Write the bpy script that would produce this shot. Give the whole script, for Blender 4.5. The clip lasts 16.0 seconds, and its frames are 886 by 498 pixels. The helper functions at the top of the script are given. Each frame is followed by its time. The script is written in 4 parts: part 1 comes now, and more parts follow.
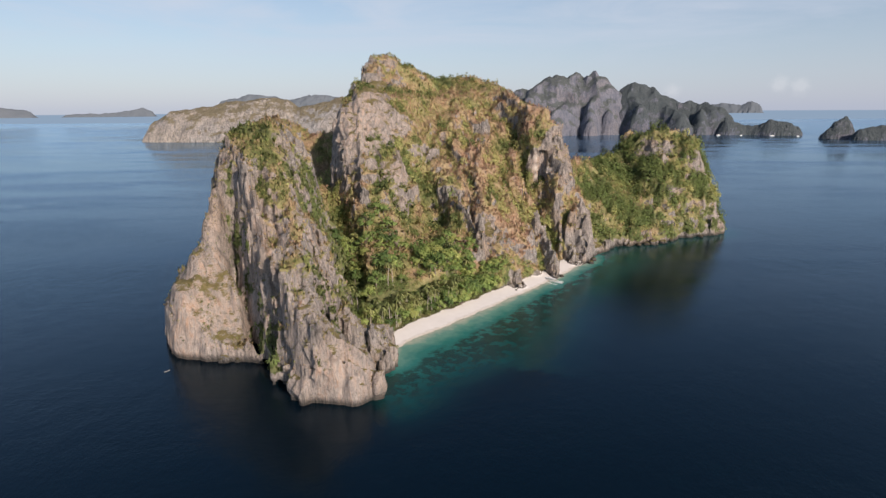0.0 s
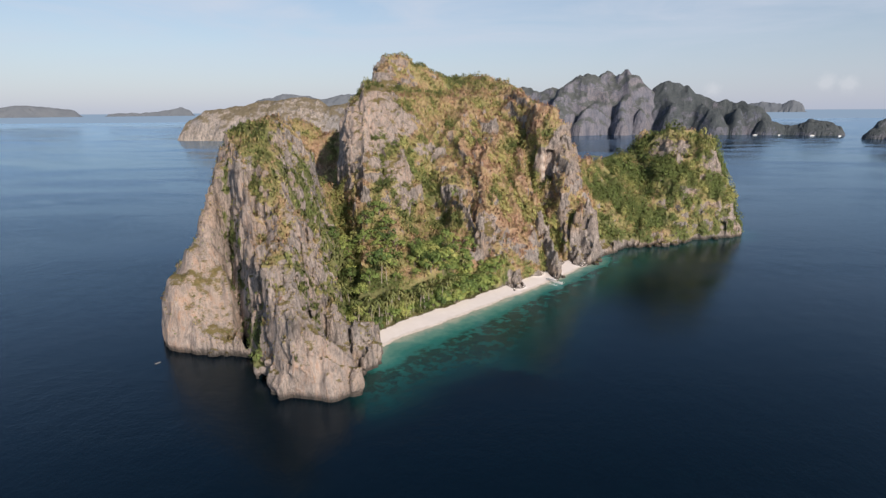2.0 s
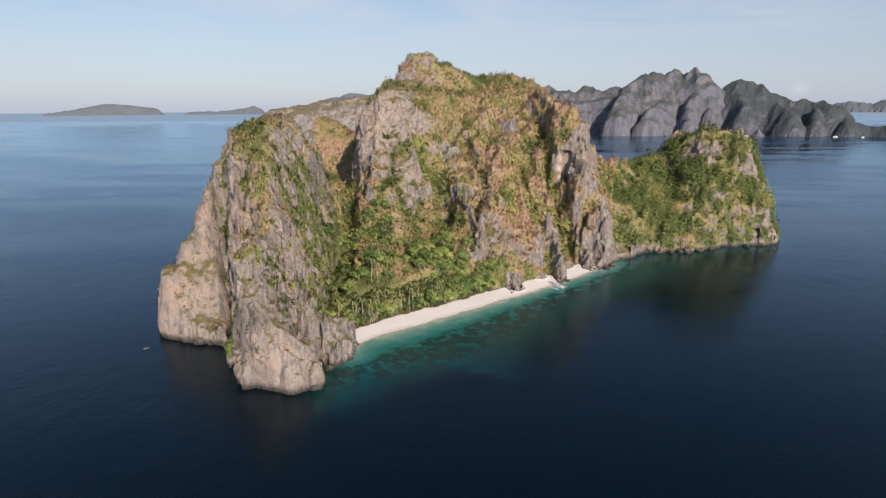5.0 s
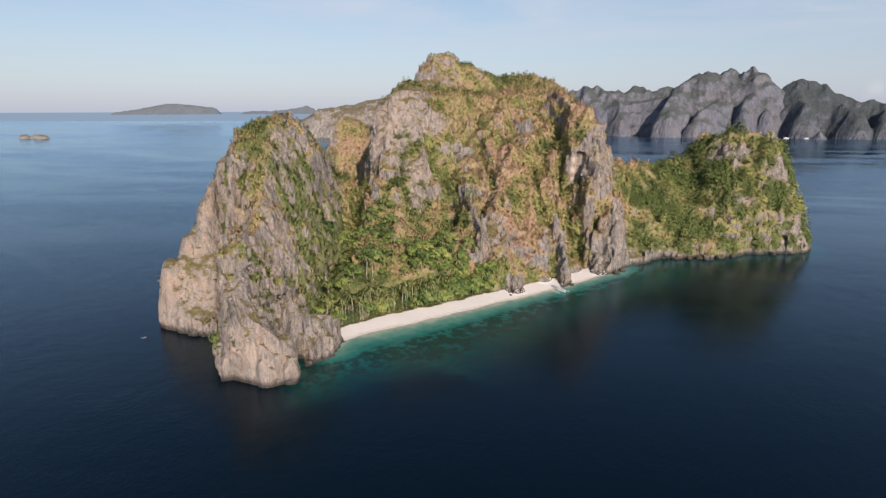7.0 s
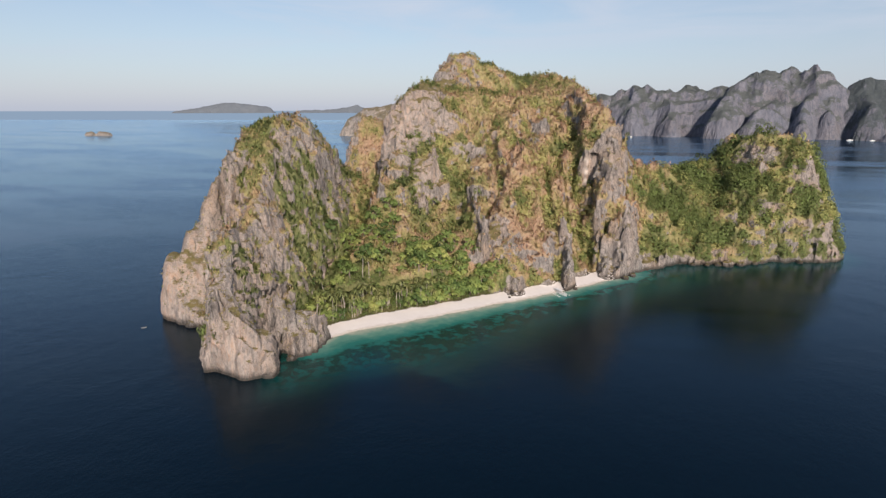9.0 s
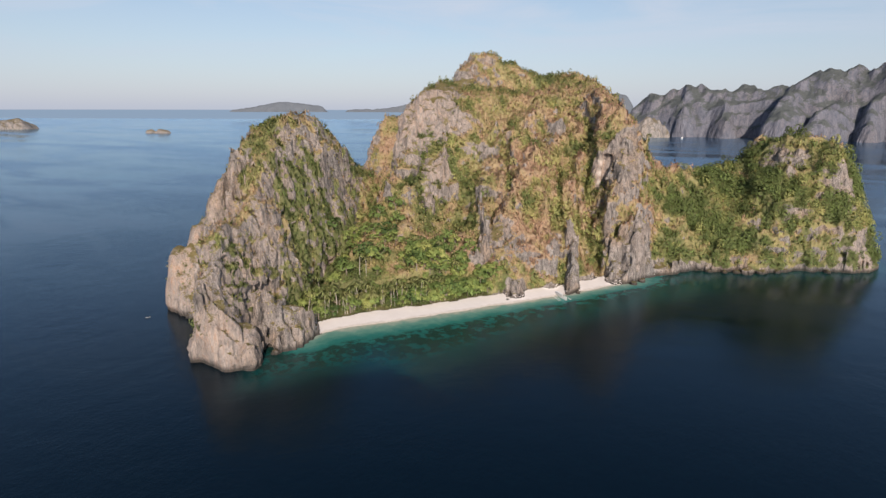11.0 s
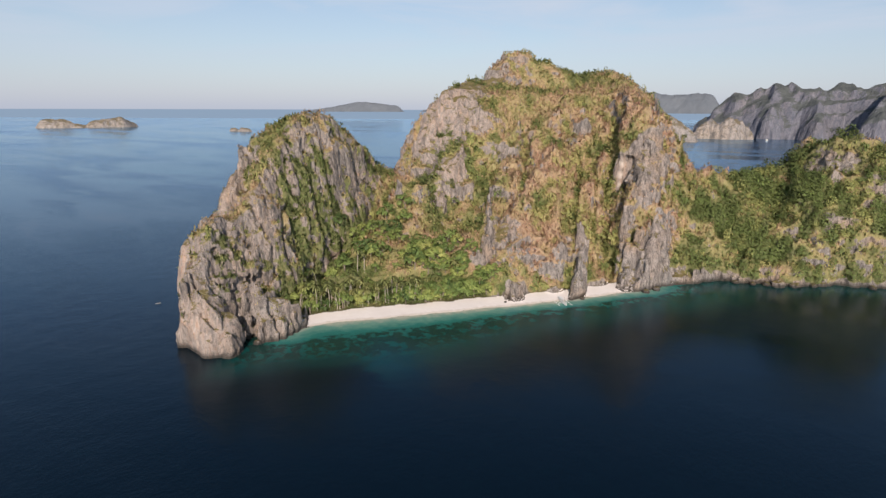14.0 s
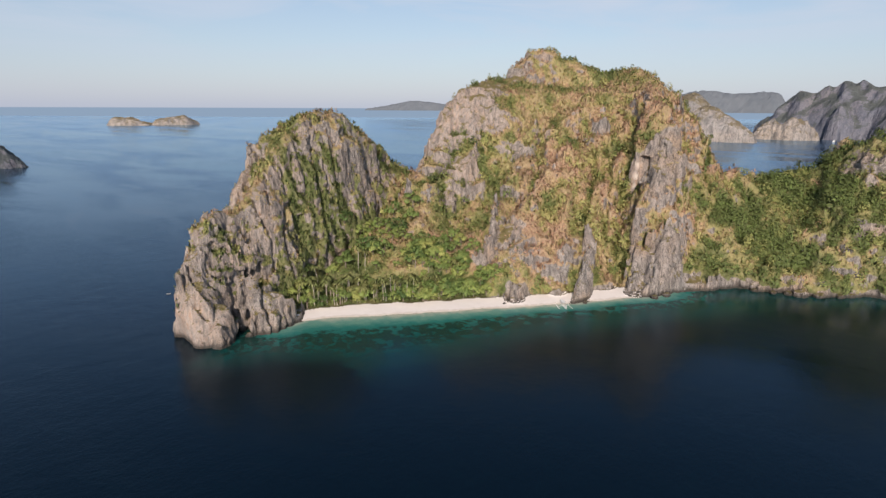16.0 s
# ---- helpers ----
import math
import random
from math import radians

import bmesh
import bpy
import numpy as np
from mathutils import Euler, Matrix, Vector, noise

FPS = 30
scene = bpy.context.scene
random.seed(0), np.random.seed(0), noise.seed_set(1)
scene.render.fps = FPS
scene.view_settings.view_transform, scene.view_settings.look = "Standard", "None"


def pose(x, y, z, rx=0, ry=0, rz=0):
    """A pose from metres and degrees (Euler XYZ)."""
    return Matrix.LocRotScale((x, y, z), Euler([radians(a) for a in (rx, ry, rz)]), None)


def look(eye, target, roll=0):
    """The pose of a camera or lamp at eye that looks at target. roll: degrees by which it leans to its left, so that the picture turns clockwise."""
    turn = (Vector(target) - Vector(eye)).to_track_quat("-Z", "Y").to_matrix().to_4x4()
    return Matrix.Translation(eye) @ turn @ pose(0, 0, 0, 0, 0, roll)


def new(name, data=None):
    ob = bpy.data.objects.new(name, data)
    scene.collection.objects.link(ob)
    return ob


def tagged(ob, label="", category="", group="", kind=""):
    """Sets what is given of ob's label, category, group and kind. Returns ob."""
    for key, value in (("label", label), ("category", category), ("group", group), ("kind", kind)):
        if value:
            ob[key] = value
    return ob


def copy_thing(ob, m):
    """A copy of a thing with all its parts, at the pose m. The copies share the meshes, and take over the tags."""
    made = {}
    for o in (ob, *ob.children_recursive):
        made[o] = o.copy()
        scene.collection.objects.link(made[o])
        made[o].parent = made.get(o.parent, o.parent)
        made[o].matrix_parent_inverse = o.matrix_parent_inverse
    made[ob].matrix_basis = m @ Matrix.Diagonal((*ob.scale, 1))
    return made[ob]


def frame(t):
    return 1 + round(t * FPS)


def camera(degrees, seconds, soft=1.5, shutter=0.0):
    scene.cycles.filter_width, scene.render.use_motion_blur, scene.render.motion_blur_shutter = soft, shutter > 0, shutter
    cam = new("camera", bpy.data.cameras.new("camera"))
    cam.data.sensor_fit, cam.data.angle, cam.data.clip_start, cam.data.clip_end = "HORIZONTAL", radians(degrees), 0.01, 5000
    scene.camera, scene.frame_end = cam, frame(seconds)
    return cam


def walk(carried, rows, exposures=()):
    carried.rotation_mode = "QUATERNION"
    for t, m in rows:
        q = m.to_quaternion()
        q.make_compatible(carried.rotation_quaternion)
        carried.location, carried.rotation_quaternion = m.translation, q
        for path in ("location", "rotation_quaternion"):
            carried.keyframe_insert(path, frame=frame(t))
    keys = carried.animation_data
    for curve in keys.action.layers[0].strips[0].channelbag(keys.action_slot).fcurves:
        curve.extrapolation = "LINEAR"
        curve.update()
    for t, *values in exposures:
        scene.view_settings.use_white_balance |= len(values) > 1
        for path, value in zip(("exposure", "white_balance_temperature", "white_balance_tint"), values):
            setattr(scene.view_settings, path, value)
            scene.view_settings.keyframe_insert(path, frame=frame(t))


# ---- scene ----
cam = camera(75.4, 16.0, 1.4)
METRES, EYE, TILT, LEAN, TURN = 208.0, 101.5, -13.7, 0.35, 0.0
ROWS = [
    (0.0, 0.0, 0.0, 0.0, 0.0, 0.0, -0.0),
    (0.5, 0.0208, -0.0, -0.0007, 0.71, -0.02, -0.16),
    (1.0, 0.0415, 0.0004, -0.0008, 1.43, -0.02, -0.33),
    (1.5, 0.0679, 0.0012, -0.0006, 2.33, -0.06, -0.54),
    (2.0, 0.0924, 0.0025, -0.0004, 3.19, -0.09, -0.74),
    (2.5, 0.1219, 0.0048, 0.0002, 4.23, -0.13, -1.0),
    (3.0, 0.1489, 0.0074, 0.0009, 5.18, -0.18, -1.23),
    (3.5, 0.1806, 0.0111, 0.0019, 6.33, -0.22, -1.53),
    (4.0, 0.2093, 0.015, 0.0029, 7.36, -0.25, -1.8),
    (6.5, 0.3671, 0.0463, 0.0109, 13.23, -0.53, -3.42),
    (7.0, 0.3991, 0.0544, 0.0131, 14.47, -0.59, -3.73),
    (7.5, 0.43, 0.0636, 0.0158, 15.67, -0.7, -4.05),
    (8.0, 0.4611, 0.0736, 0.0186, 16.89, -0.8, -4.37),
    (8.5, 0.4919, 0.0842, 0.0218, 18.11, -0.91, -4.69),
    (9.0, 0.5229, 0.0955, 0.0251, 19.35, -1.02, -4.99),
    (11.5, 0.6736, 0.1607, 0.0428, 25.58, -1.7, -6.53),
    (12.0, 0.7027, 0.1761, 0.0466, 26.85, -1.85, -6.81),
    (12.5, 0.7314, 0.1922, 0.051, 28.14, -2.02, -7.09),
    (13.0, 0.7597, 0.2091, 0.0547, 29.42, -2.16, -7.36),
    (13.5, 0.7868, 0.2266, 0.0582, 30.69, -2.32, -7.62),
    (14.0, 0.8139, 0.2451, 0.0618, 31.96, -2.49, -7.89),
    (14.5, 0.8409, 0.2643, 0.066, 33.3, -2.71, -8.17),
    (15.0, 0.8681, 0.284, 0.0707, 34.65, -2.92, -8.44),
    (15.5, 0.8939, 0.3043, 0.0763, 35.98, -3.16, -8.71),
    (16.0, 0.9201, 0.3252, 0.0817, 37.33, -3.38, -8.98),
]
walk(cam, [(t, pose(0, 0, EYE, TILT, LEAN, TURN) @ pose(METRES * x, METRES * y, METRES * z, 90 + pitch, roll, yaw)) for t, x, y, z, yaw, pitch, roll in ROWS])

# ---- world, sun ----
SUN_AZ, SUN_EL = 148.0, 27.0
SUNV = Vector((math.sin(radians(SUN_AZ)) * math.cos(radians(SUN_EL)), math.cos(radians(SUN_AZ)) * math.cos(radians(SUN_EL)), math.sin(radians(SUN_EL))))


def nd(tree, kind, **values):
    """A node with its settings; values named by socket are set as defaults."""
    n = tree.nodes.new(kind)
    for k, v in values.items():
        n.inputs[k.replace("_", " ")].default_value = v
    return n


def ramp(tree, fac, stops, mode="LINEAR"):
    n = tree.nodes.new("ShaderNodeValToRGB")
    n.color_ramp.interpolation = mode
    els = n.color_ramp.elements
    while len(els) < len(stops):
        els.new(0.5)
    for e, (p, c) in zip(els, stops):
        e.position = p
        e.color = (*c, 1) if isinstance(c, tuple) else (c, c, c, 1)
    tree.links.new(fac, n.inputs["Fac"])
    return n.outputs["Color"]


def mixc(tree, fac, a, b, blend="MIX"):
    n = tree.nodes.new("ShaderNodeMix")
    n.data_type, n.blend_type = "RGBA", blend
    for sock, v in ((n.inputs[0], fac), (n.inputs[6], a), (n.inputs[7], b)):
        if isinstance(v, (int, float)):
            sock.default_value = v
        elif isinstance(v, tuple):
            sock.default_value = (*v, 1)
        else:
            tree.links.new(v, sock)
    return n.outputs[2]


def math_node(tree, op, a, b=0.0, c=0.0):
    n = tree.nodes.new("ShaderNodeMath")
    n.operation = op
    for sock, v in zip(n.inputs, (a, b, c)):
        if isinstance(v, (int, float)):
            sock.default_value = v
        else:
            tree.links.new(v, sock)
    return n.outputs[0]


def noise_node(tree, vec, scale, detail=5.0, rough=0.55, stretch=(1, 1, 1), distort=0.0):
    m = tree.nodes.new("ShaderNodeMapping")
    m.inputs["Scale"].default_value = stretch
    tree.links.new(vec, m.inputs["Vector"])
    n = nd(tree, "ShaderNodeTexNoise", Scale=scale, Detail=detail, Roughness=rough, Distortion=distort)
    tree.links.new(m.outputs[0], n.inputs["Vector"])
    return n.outputs["Fac"]


world = bpy.data.worlds.new("sky")
scene.world = world
world.use_nodes = True
wt = world.node_tree
wt.nodes.clear()
sky = wt.nodes.new("ShaderNodeTexSky")
sky.sky_type, sky.sun_disc = "NISHITA", False
sky.sun_elevation, sky.sun_rotation = radians(SUN_EL), radians(SUN_AZ)
sky.altitude, sky.air_density, sky.dust_density, sky.ozone_density = 100, 1.0, 0.7, 1.4
coord = wt.nodes.new("ShaderNodeTexCoord").outputs["Generated"]
sep = wt.nodes.new("ShaderNodeSeparateXYZ")
wt.links.new(coord, sep.inputs[0])
# thin cirrus high up and a milky veil near the horizon
cirrus = ramp(wt, noise_node(wt, coord, 2.2, 7, 0.6, (1.0, 1.0, 7.0), 0.6), [(0.42, 0.0), (0.68, 1.0)])
high = ramp(wt, sep.outputs["Z"], [(0.04, 0.0), (0.16, 1.0), (0.30, 0.35), (0.5, 0.0)])
veil = math_node(wt, "MULTIPLY", cirrus, math_node(wt, "MULTIPLY", high, 0.8))
skyc = mixc(wt, veil, sky.outputs[0], (6.6, 6.9, 7.4))
haze = ramp(wt, sep.outputs["Z"], [(0.0, 0.72), (0.10, 0.45), (0.20, 0.28), (0.32, 0.04)])
skyc = mixc(wt, haze, skyc, (4.55, 5.05, 6.75))
# three small far cumulus heads over the horizon
puff = noise_node(wt, coord, 60.0, 5, 0.6)
for head in ((0.492, 0.870, 0.032), (0.515, 0.857, 0.0295), (0.36, 0.933, 0.025)):
    gap = wt.nodes.new("ShaderNodeVectorMath")
    gap.operation, gap.inputs[1].default_value = "DISTANCE", head
    wt.links.new(coord, gap.inputs[0])
    body = ramp(wt, math_node(wt, "ADD", gap.outputs["Value"], math_node(wt, "MULTIPLY_ADD", puff, 0.024, -0.012)), [(0.004, 0.32), (0.014, 0.0)])
    skyc = mixc(wt, body, skyc, (6.9, 7.0, 7.4))
# the sea beyond the far end of the sheet
below = ramp(wt, math_node(wt, "MULTIPLY_ADD", sep.outputs["Z"], 60.0, 0.5), [(0.20, 1.0), (0.26, 0.0)])
skyc = mixc(wt, below, skyc, (2.55, 3.4, 4.6))
bg = nd(wt, "ShaderNodeBackground", Strength=0.108)
wt.links.new(skyc, bg.inputs["Color"])
wt.links.new(bg.outputs[0], wt.nodes.new("ShaderNodeOutputWorld").inputs["Surface"])

sun = new("sun", bpy.data.lights.new("sun", "SUN"))
sun.data.energy, sun.data.angle, sun.data.color = 5.0, radians(0.6), (1.0, 0.85, 0.73)
sun.matrix_world = look(SUNV * 900, (0, 0, 0))


# ---- materials ----
def material(name):
    m = bpy.data.materials.new(name)
    m.use_nodes = True
    t = m.node_tree
    t.nodes.clear()
    p = t.nodes.new("ShaderNodeBsdfPrincipled")
    out = t.nodes.new("ShaderNodeOutputMaterial")
    t.links.new(p.outputs[0], out.inputs["Surface"])
    return m, t, p, out


def bump(t, p, height, strength, distance):
    b = nd(t, "ShaderNodeBump", Strength=strength, Distance=distance)
    t.links.new(height, b.inputs["Height"])
    t.links.new(b.outputs[0], p.inputs["Normal"])


def plain(name, color, rough=0.6, metal=0.0, spread=0.25, scale=3.0):
    m, t, p, _ = material(name)
    pos = t.nodes.new("ShaderNodeTexCoord").outputs["Object"]
    n = noise_node(t, pos, scale, 6, 0.6)
    dark = tuple(c * (1 - spread) for c in color)
    t.links.new(mixc(t, n, dark, tuple(min(1, c * (1 + spread)) for c in color)), p.inputs["Base Color"])
    p.inputs["Roughness"].default_value, p.inputs["Metallic"].default_value = rough, metal
    return m


def rock_material(name, light, mid, dark, warm, growth, scale=1.0, growth_from=0.45, tide=True, warm_at=0.56, fresh=False):
    """Weathered karst: grey, pitted, with dark seepage streaks, warm fresh faces, growth on the ledges."""
    m, t, p, _ = material(name)
    geo = t.nodes.new("ShaderNodeNewGeometry")
    pos = geo.outputs["Position"]
    big = noise_node(t, pos, 0.05 / scale, 5, 0.55)
    mottle = noise_node(t, pos, 0.20 / scale, 9, 0.68, (1, 1, 0.55), 0.6)
    streak = noise_node(t, pos, 0.55 / scale, 6, 0.6, (1, 1, 0.22), 0.8)
    fine = noise_node(t, pos, 1.5 / scale, 7, 0.7, (1, 1, 0.6))
    c = ramp(t, mottle, [(0.34, mid), (0.62, light)])
    tint = mixc(t, ramp(t, big, [(0.35, 0.0), (0.65, 1.0)]), (0.96, 0.97, 0.98), (1.08, 0.98, 0.91))
    c = mixc(t, 1.0, c, tint, "MULTIPLY")
    c = mixc(t, math_node(t, "MULTIPLY", ramp(t, big, [(warm_at, 0.0), (warm_at + 0.14, 1.0)]), 0.55), c, warm)
    if fresh:
        at = t.nodes.new("ShaderNodeAttribute")
        at.attribute_name = "fresh"
        amount = math_node(t, "MULTIPLY", at.outputs["Fac"], ramp(t, mottle, [(0.36, 0.25), (0.55, 1.0)]))
        c = mixc(t, amount, c, mixc(t, ramp(t, streak, [(0.45, 0.0), (0.66, 1.0)]), (0.50, 0.425, 0.375), (0.52, 0.34, 0.24)))
        c = mixc(t, math_node(t, "MULTIPLY_ADD", at.outputs["Fac"], 1.4, -1.45), c, (0.66, 0.58, 0.51))
    cleft = noise_node(t, pos, 0.36 / scale, 6, 0.62, (1, 1, 0.16), 0.5)
    seams = ramp(t, math_node(t, "ABSOLUTE", math_node(t, "SUBTRACT", cleft, 0.5)), [(0.0, 0.7), (0.024, 0.0)])
    keep = math_node(t, "MULTIPLY_ADD", at.outputs["Fac"], -0.75, 1.0) if fresh else 1.0
    for stain in (ramp(t, streak, [(0.33, 0.85), (0.50, 0.0)]), seams, ramp(t, fine, [(0.34, 0.75), (0.50, 0.0)])):
        c = mixc(t, math_node(t, "MULTIPLY", stain, keep), c, dark)
    sepn = t.nodes.new("ShaderNodeSeparateXYZ")
    t.links.new(geo.outputs["Normal"], sepn.inputs[0])
    spots = noise_node(t, pos, 0.22 / scale, 8, 0.68)
    up = math_node(t, "ADD", sepn.outputs["Z"], math_node(t, "MULTIPLY_ADD", spots, 1.6, -0.8))
    g = ramp(t, up, [(growth_from, 0.0), (growth_from + 0.18, 1.0)])
    gcol = mixc(t, ramp(t, noise_node(t, pos, 0.6 / scale, 7, 0.7), [(0.3, 0.0), (0.7, 1.0)]), growth[0], growth[1])
    c = mixc(t, g, c, gcol)
    if fresh:
        # litter and grass under the scrub
        cov = t.nodes.new("ShaderNodeAttribute")
        cov.attribute_name = "cover"
        hue = t.nodes.new("ShaderNodeAttribute")
        hue.attribute_name = "hue"
        blades = noise_node(t, pos, 1.1, 6, 0.72, (1, 1, 0.35))
        litter = ramp(t, math_node(t, "ADD", hue.outputs["Fac"], math_node(t, "MULTIPLY_ADD", blades, 0.7, -0.35)), [(0.08, (0.45, 0.31, 0.205)), (0.38, (0.42, 0.325, 0.175)), (0.6, (0.33, 0.30, 0.13)), (0.85, (0.175, 0.19, 0.075))])
        litter = mixc(t, 1.0, litter, ramp(t, blades, [(0.3, 0.55), (0.55, 1.0)]), "MULTIPLY")
        c = mixc(t, ramp(t, math_node(t, "ADD", cov.outputs["Fac"], math_node(t, "MULTIPLY_ADD", mottle, 0.8, -0.4)), [(0.35, 0.0), (0.6, 0.92)]), c, litter)
    if tide:
        sepp = t.nodes.new("ShaderNodeSeparateXYZ")
        t.links.new(pos, sepp.inputs[0])
        wet = math_node(t, "ADD", sepp.outputs["Z"], math_node(t, "MULTIPLY", fine, 1.2))
        c = mixc(t, ramp(t, math_node(t, "MULTIPLY", wet, 0.1), [(0.13, 0.85), (0.36, 0.0)]), c, (0.035, 0.032, 0.028))
    t.links.new(c, p.inputs["Base Color"])
    p.inputs["Roughness"].default_value = 0.95
    p.inputs["Specular IOR Level"].default_value = 0.15
    h = math_node(t, "ADD", math_node(t, "MULTIPLY", streak, 0.8), math_node(t, "ADD", math_node(t, "MULTIPLY", fine, 0.4), math_node(t, "MULTIPLY", mottle, 0.8)))
    bump(t, p, h, 1.0, 1.8 * scale)
    return m


GROWTH = ((0.13, 0.125, 0.045), (0.25, 0.19, 0.095))
ROCK = rock_material("limestone", (0.405, 0.37, 0.345), (0.242, 0.218, 0.203), (0.07, 0.064, 0.060), (0.40, 0.29, 0.20), GROWTH, growth_from=0.62, fresh=True)
# distance haze is painted into these far rock and growth colours as extra blue
HAZY_FAR_GROWTH = ((0.085, 0.098, 0.102), (0.135, 0.145, 0.138))
HAZY_FAR_ROCK = rock_material("hazy_far_limestone", (0.232, 0.24, 0.282), (0.155, 0.166, 0.206), (0.112, 0.122, 0.155), (0.25, 0.232, 0.23), HAZY_FAR_GROWTH, 6.0, 0.45, False)
# wooded rock with slope shade painted in as dark tones, haze as blue
SHADED_HAZY_WOOD = rock_material("shaded_hazy_wooded_limestone", (0.178, 0.188, 0.228), (0.122, 0.134, 0.17), (0.088, 0.10, 0.13), (0.19, 0.187, 0.208), ((0.066, 0.08, 0.09), (0.098, 0.112, 0.114)), 6.0, 0.22, False)
PALE_ROCK = rock_material("pale_limestone", (0.42, 0.395, 0.375), (0.28, 0.262, 0.25), (0.15, 0.145, 0.14), (0.44, 0.38, 0.32), ((0.15, 0.135, 0.085), (0.24, 0.195, 0.135)), 6.0, 0.55, False, 0.45)
# horizon land: the haze over it is mixed into this blue-grey base colour
HAZED_LAND, _t, _p, _ = material("hazed_distant_land")
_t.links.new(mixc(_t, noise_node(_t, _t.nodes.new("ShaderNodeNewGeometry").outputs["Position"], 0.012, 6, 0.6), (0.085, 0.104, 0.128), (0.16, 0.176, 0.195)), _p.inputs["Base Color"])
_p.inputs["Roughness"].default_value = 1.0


def leaf_material(name, stops, rough=0.75, differ=0.0):
    """Foliage: tint holds the bush's own hue, each leaf clump varies a little."""
    m, t, p, out = material(name)
    at = t.nodes.new("ShaderNodeAttribute")
    at.attribute_name = "tint"
    geo = t.nodes.new("ShaderNodeNewGeometry")
    v = math_node(t, "MULTIPLY_ADD", geo.outputs["Random Per Island"], 0.12, -0.06)
    own = math_node(t, "MULTIPLY_ADD", t.nodes.new("ShaderNodeObjectInfo").outputs["Random"], differ, -differ / 2)
    c = ramp(t, math_node(t, "ADD", math_node(t, "ADD", at.outputs["Fac"], own), v), stops)
    other = math_node(t, "FRACT", math_node(t, "MULTIPLY", geo.outputs["Random Per Island"], 37.7))
    shade = ramp(t, other, [(0.0, 0.8), (1.0, 1.0)])
    c = mixc(t, 1.0, c, mixc(t, 1.0, shade, (1.18, 1.18, 1.18), "MULTIPLY"), "MULTIPLY")
    t.links.new(c, p.inputs["Base Color"])
    p.inputs["Roughness"].default_value = rough
    p.inputs["Specular IOR Level"].default_value = 0.2
    tr = t.nodes.new("ShaderNodeBsdfTranslucent")
    t.links.new(c, tr.inputs["Color"])
    mx = nd(t, "ShaderNodeMixShader", Fac=0.30)
    t.links.new(p.outputs[0], mx.inputs[1])
    t.links.new(tr.outputs[0], mx.inputs[2])
    t.links.new(mx.outputs[0], out.inputs["Surface"])
    return m


LEAF = leaf_material("scrub_leaves", [(0.0, (0.47, 0.285, 0.205)), (0.18, (0.56, 0.37, 0.255)), (0.36, (0.53, 0.385, 0.23)), (0.52, (0.465, 0.372, 0.18)), (0.64, (0.385, 0.385, 0.145)), (0.8, (0.20, 0.23, 0.082)), (0.9, (0.12, 0.15, 0.058)), (1.0, (0.25, 0.34, 0.095))])
PALM = leaf_material("palm_leaves", [(0.0, (0.44, 0.44, 0.18)), (0.5, (0.31, 0.35, 0.13)), (1.0, (0.17, 0.23, 0.08))], 0.55, 0.4)
TREE_LEAF = leaf_material("tree_leaves", [(0.0, (0.44, 0.44, 0.15)), (0.3, (0.33, 0.38, 0.12)), (0.6, (0.21, 0.285, 0.085)), (1.0, (0.095, 0.15, 0.05))], 0.65, 0.5)
PALM_BARK = plain("palm_bark", (0.40, 0.355, 0.30), 0.9, 0, 0.25, 1.5)
BARK = plain("bark", (0.20, 0.165, 0.13), 0.9, 0, 0.4, 1.5)

SAND, _t, _p, _ = material("coral_sand")
_pos = _t.nodes.new("ShaderNodeNewGeometry").outputs["Position"]
_s = _t.nodes.new("ShaderNodeSeparateXYZ")
_t.links.new(_pos, _s.inputs[0])
_n = noise_node(_t, _pos, 0.35, 6, 0.6)
_dry = mixc(_t, _n, (0.65, 0.60, 0.56), (0.76, 0.71, 0.675))
_wet = math_node(_t, "MULTIPLY_ADD", _n, 0.5, _s.outputs["Z"])
_t.links.new(mixc(_t, ramp(_t, _wet, [(0.25, 1.0), (0.75, 0.0)]), _dry, (0.42, 0.36, 0.29)), _p.inputs["Base Color"])
_p.inputs["Roughness"].default_value = 0.95
bump(_t, _p, noise_node(_t, _pos, 1.2, 5, 0.6), 0.4, 0.25)

SEA, _t, _p, _out = material("sea_water")
_pos = _t.nodes.new("ShaderNodeNewGeometry").outputs["Position"]
_a = _t.nodes.new("ShaderNodeAttribute")
_a.attribute_name = "depth"
_r = _t.nodes.new("ShaderNodeAttribute")
_r.attribute_name = "reef"
_n = noise_node(_t, _pos, 0.16, 6, 0.62)
_d = math_node(_t, "ADD", _a.outputs["Fac"], math_node(_t, "MULTIPLY_ADD", _n, 0.16, -0.08))
_c = ramp(_t, _d, [(0.0, (0.44, 0.45, 0.36)), (0.06, (0.15, 0.30, 0.24)), (0.16, (0.024, 0.165, 0.142)), (0.33, (0.007, 0.082, 0.072)), (0.58, (0.002, 0.034, 0.034)), (0.80, (0.0006, 0.010, 0.0145)), (1.0, (0.0002, 0.0042, 0.0085))])
_patch = ramp(_t, math_node(_t, "MULTIPLY", ramp(_t, noise_node(_t, _pos, 0.17, 7, 0.68), [(0.40, 0.0), (0.56, 1.0)]), _r.outputs["Fac"]), [(0.15, 0.0), (0.6, 0.8)])
_c = mixc(_t, _patch, _c, (0.008, 0.024, 0.018))
_t.links.new(_c, _p.inputs["Base Color"])
_p.inputs["Specular IOR Level"].default_value = 0.0
_p.inputs["Roughness"].default_value = 1.0
_wind = noise_node(_t, _pos, 0.0042, 5, 0.6, (0.45, 1.5, 1), 1.2)
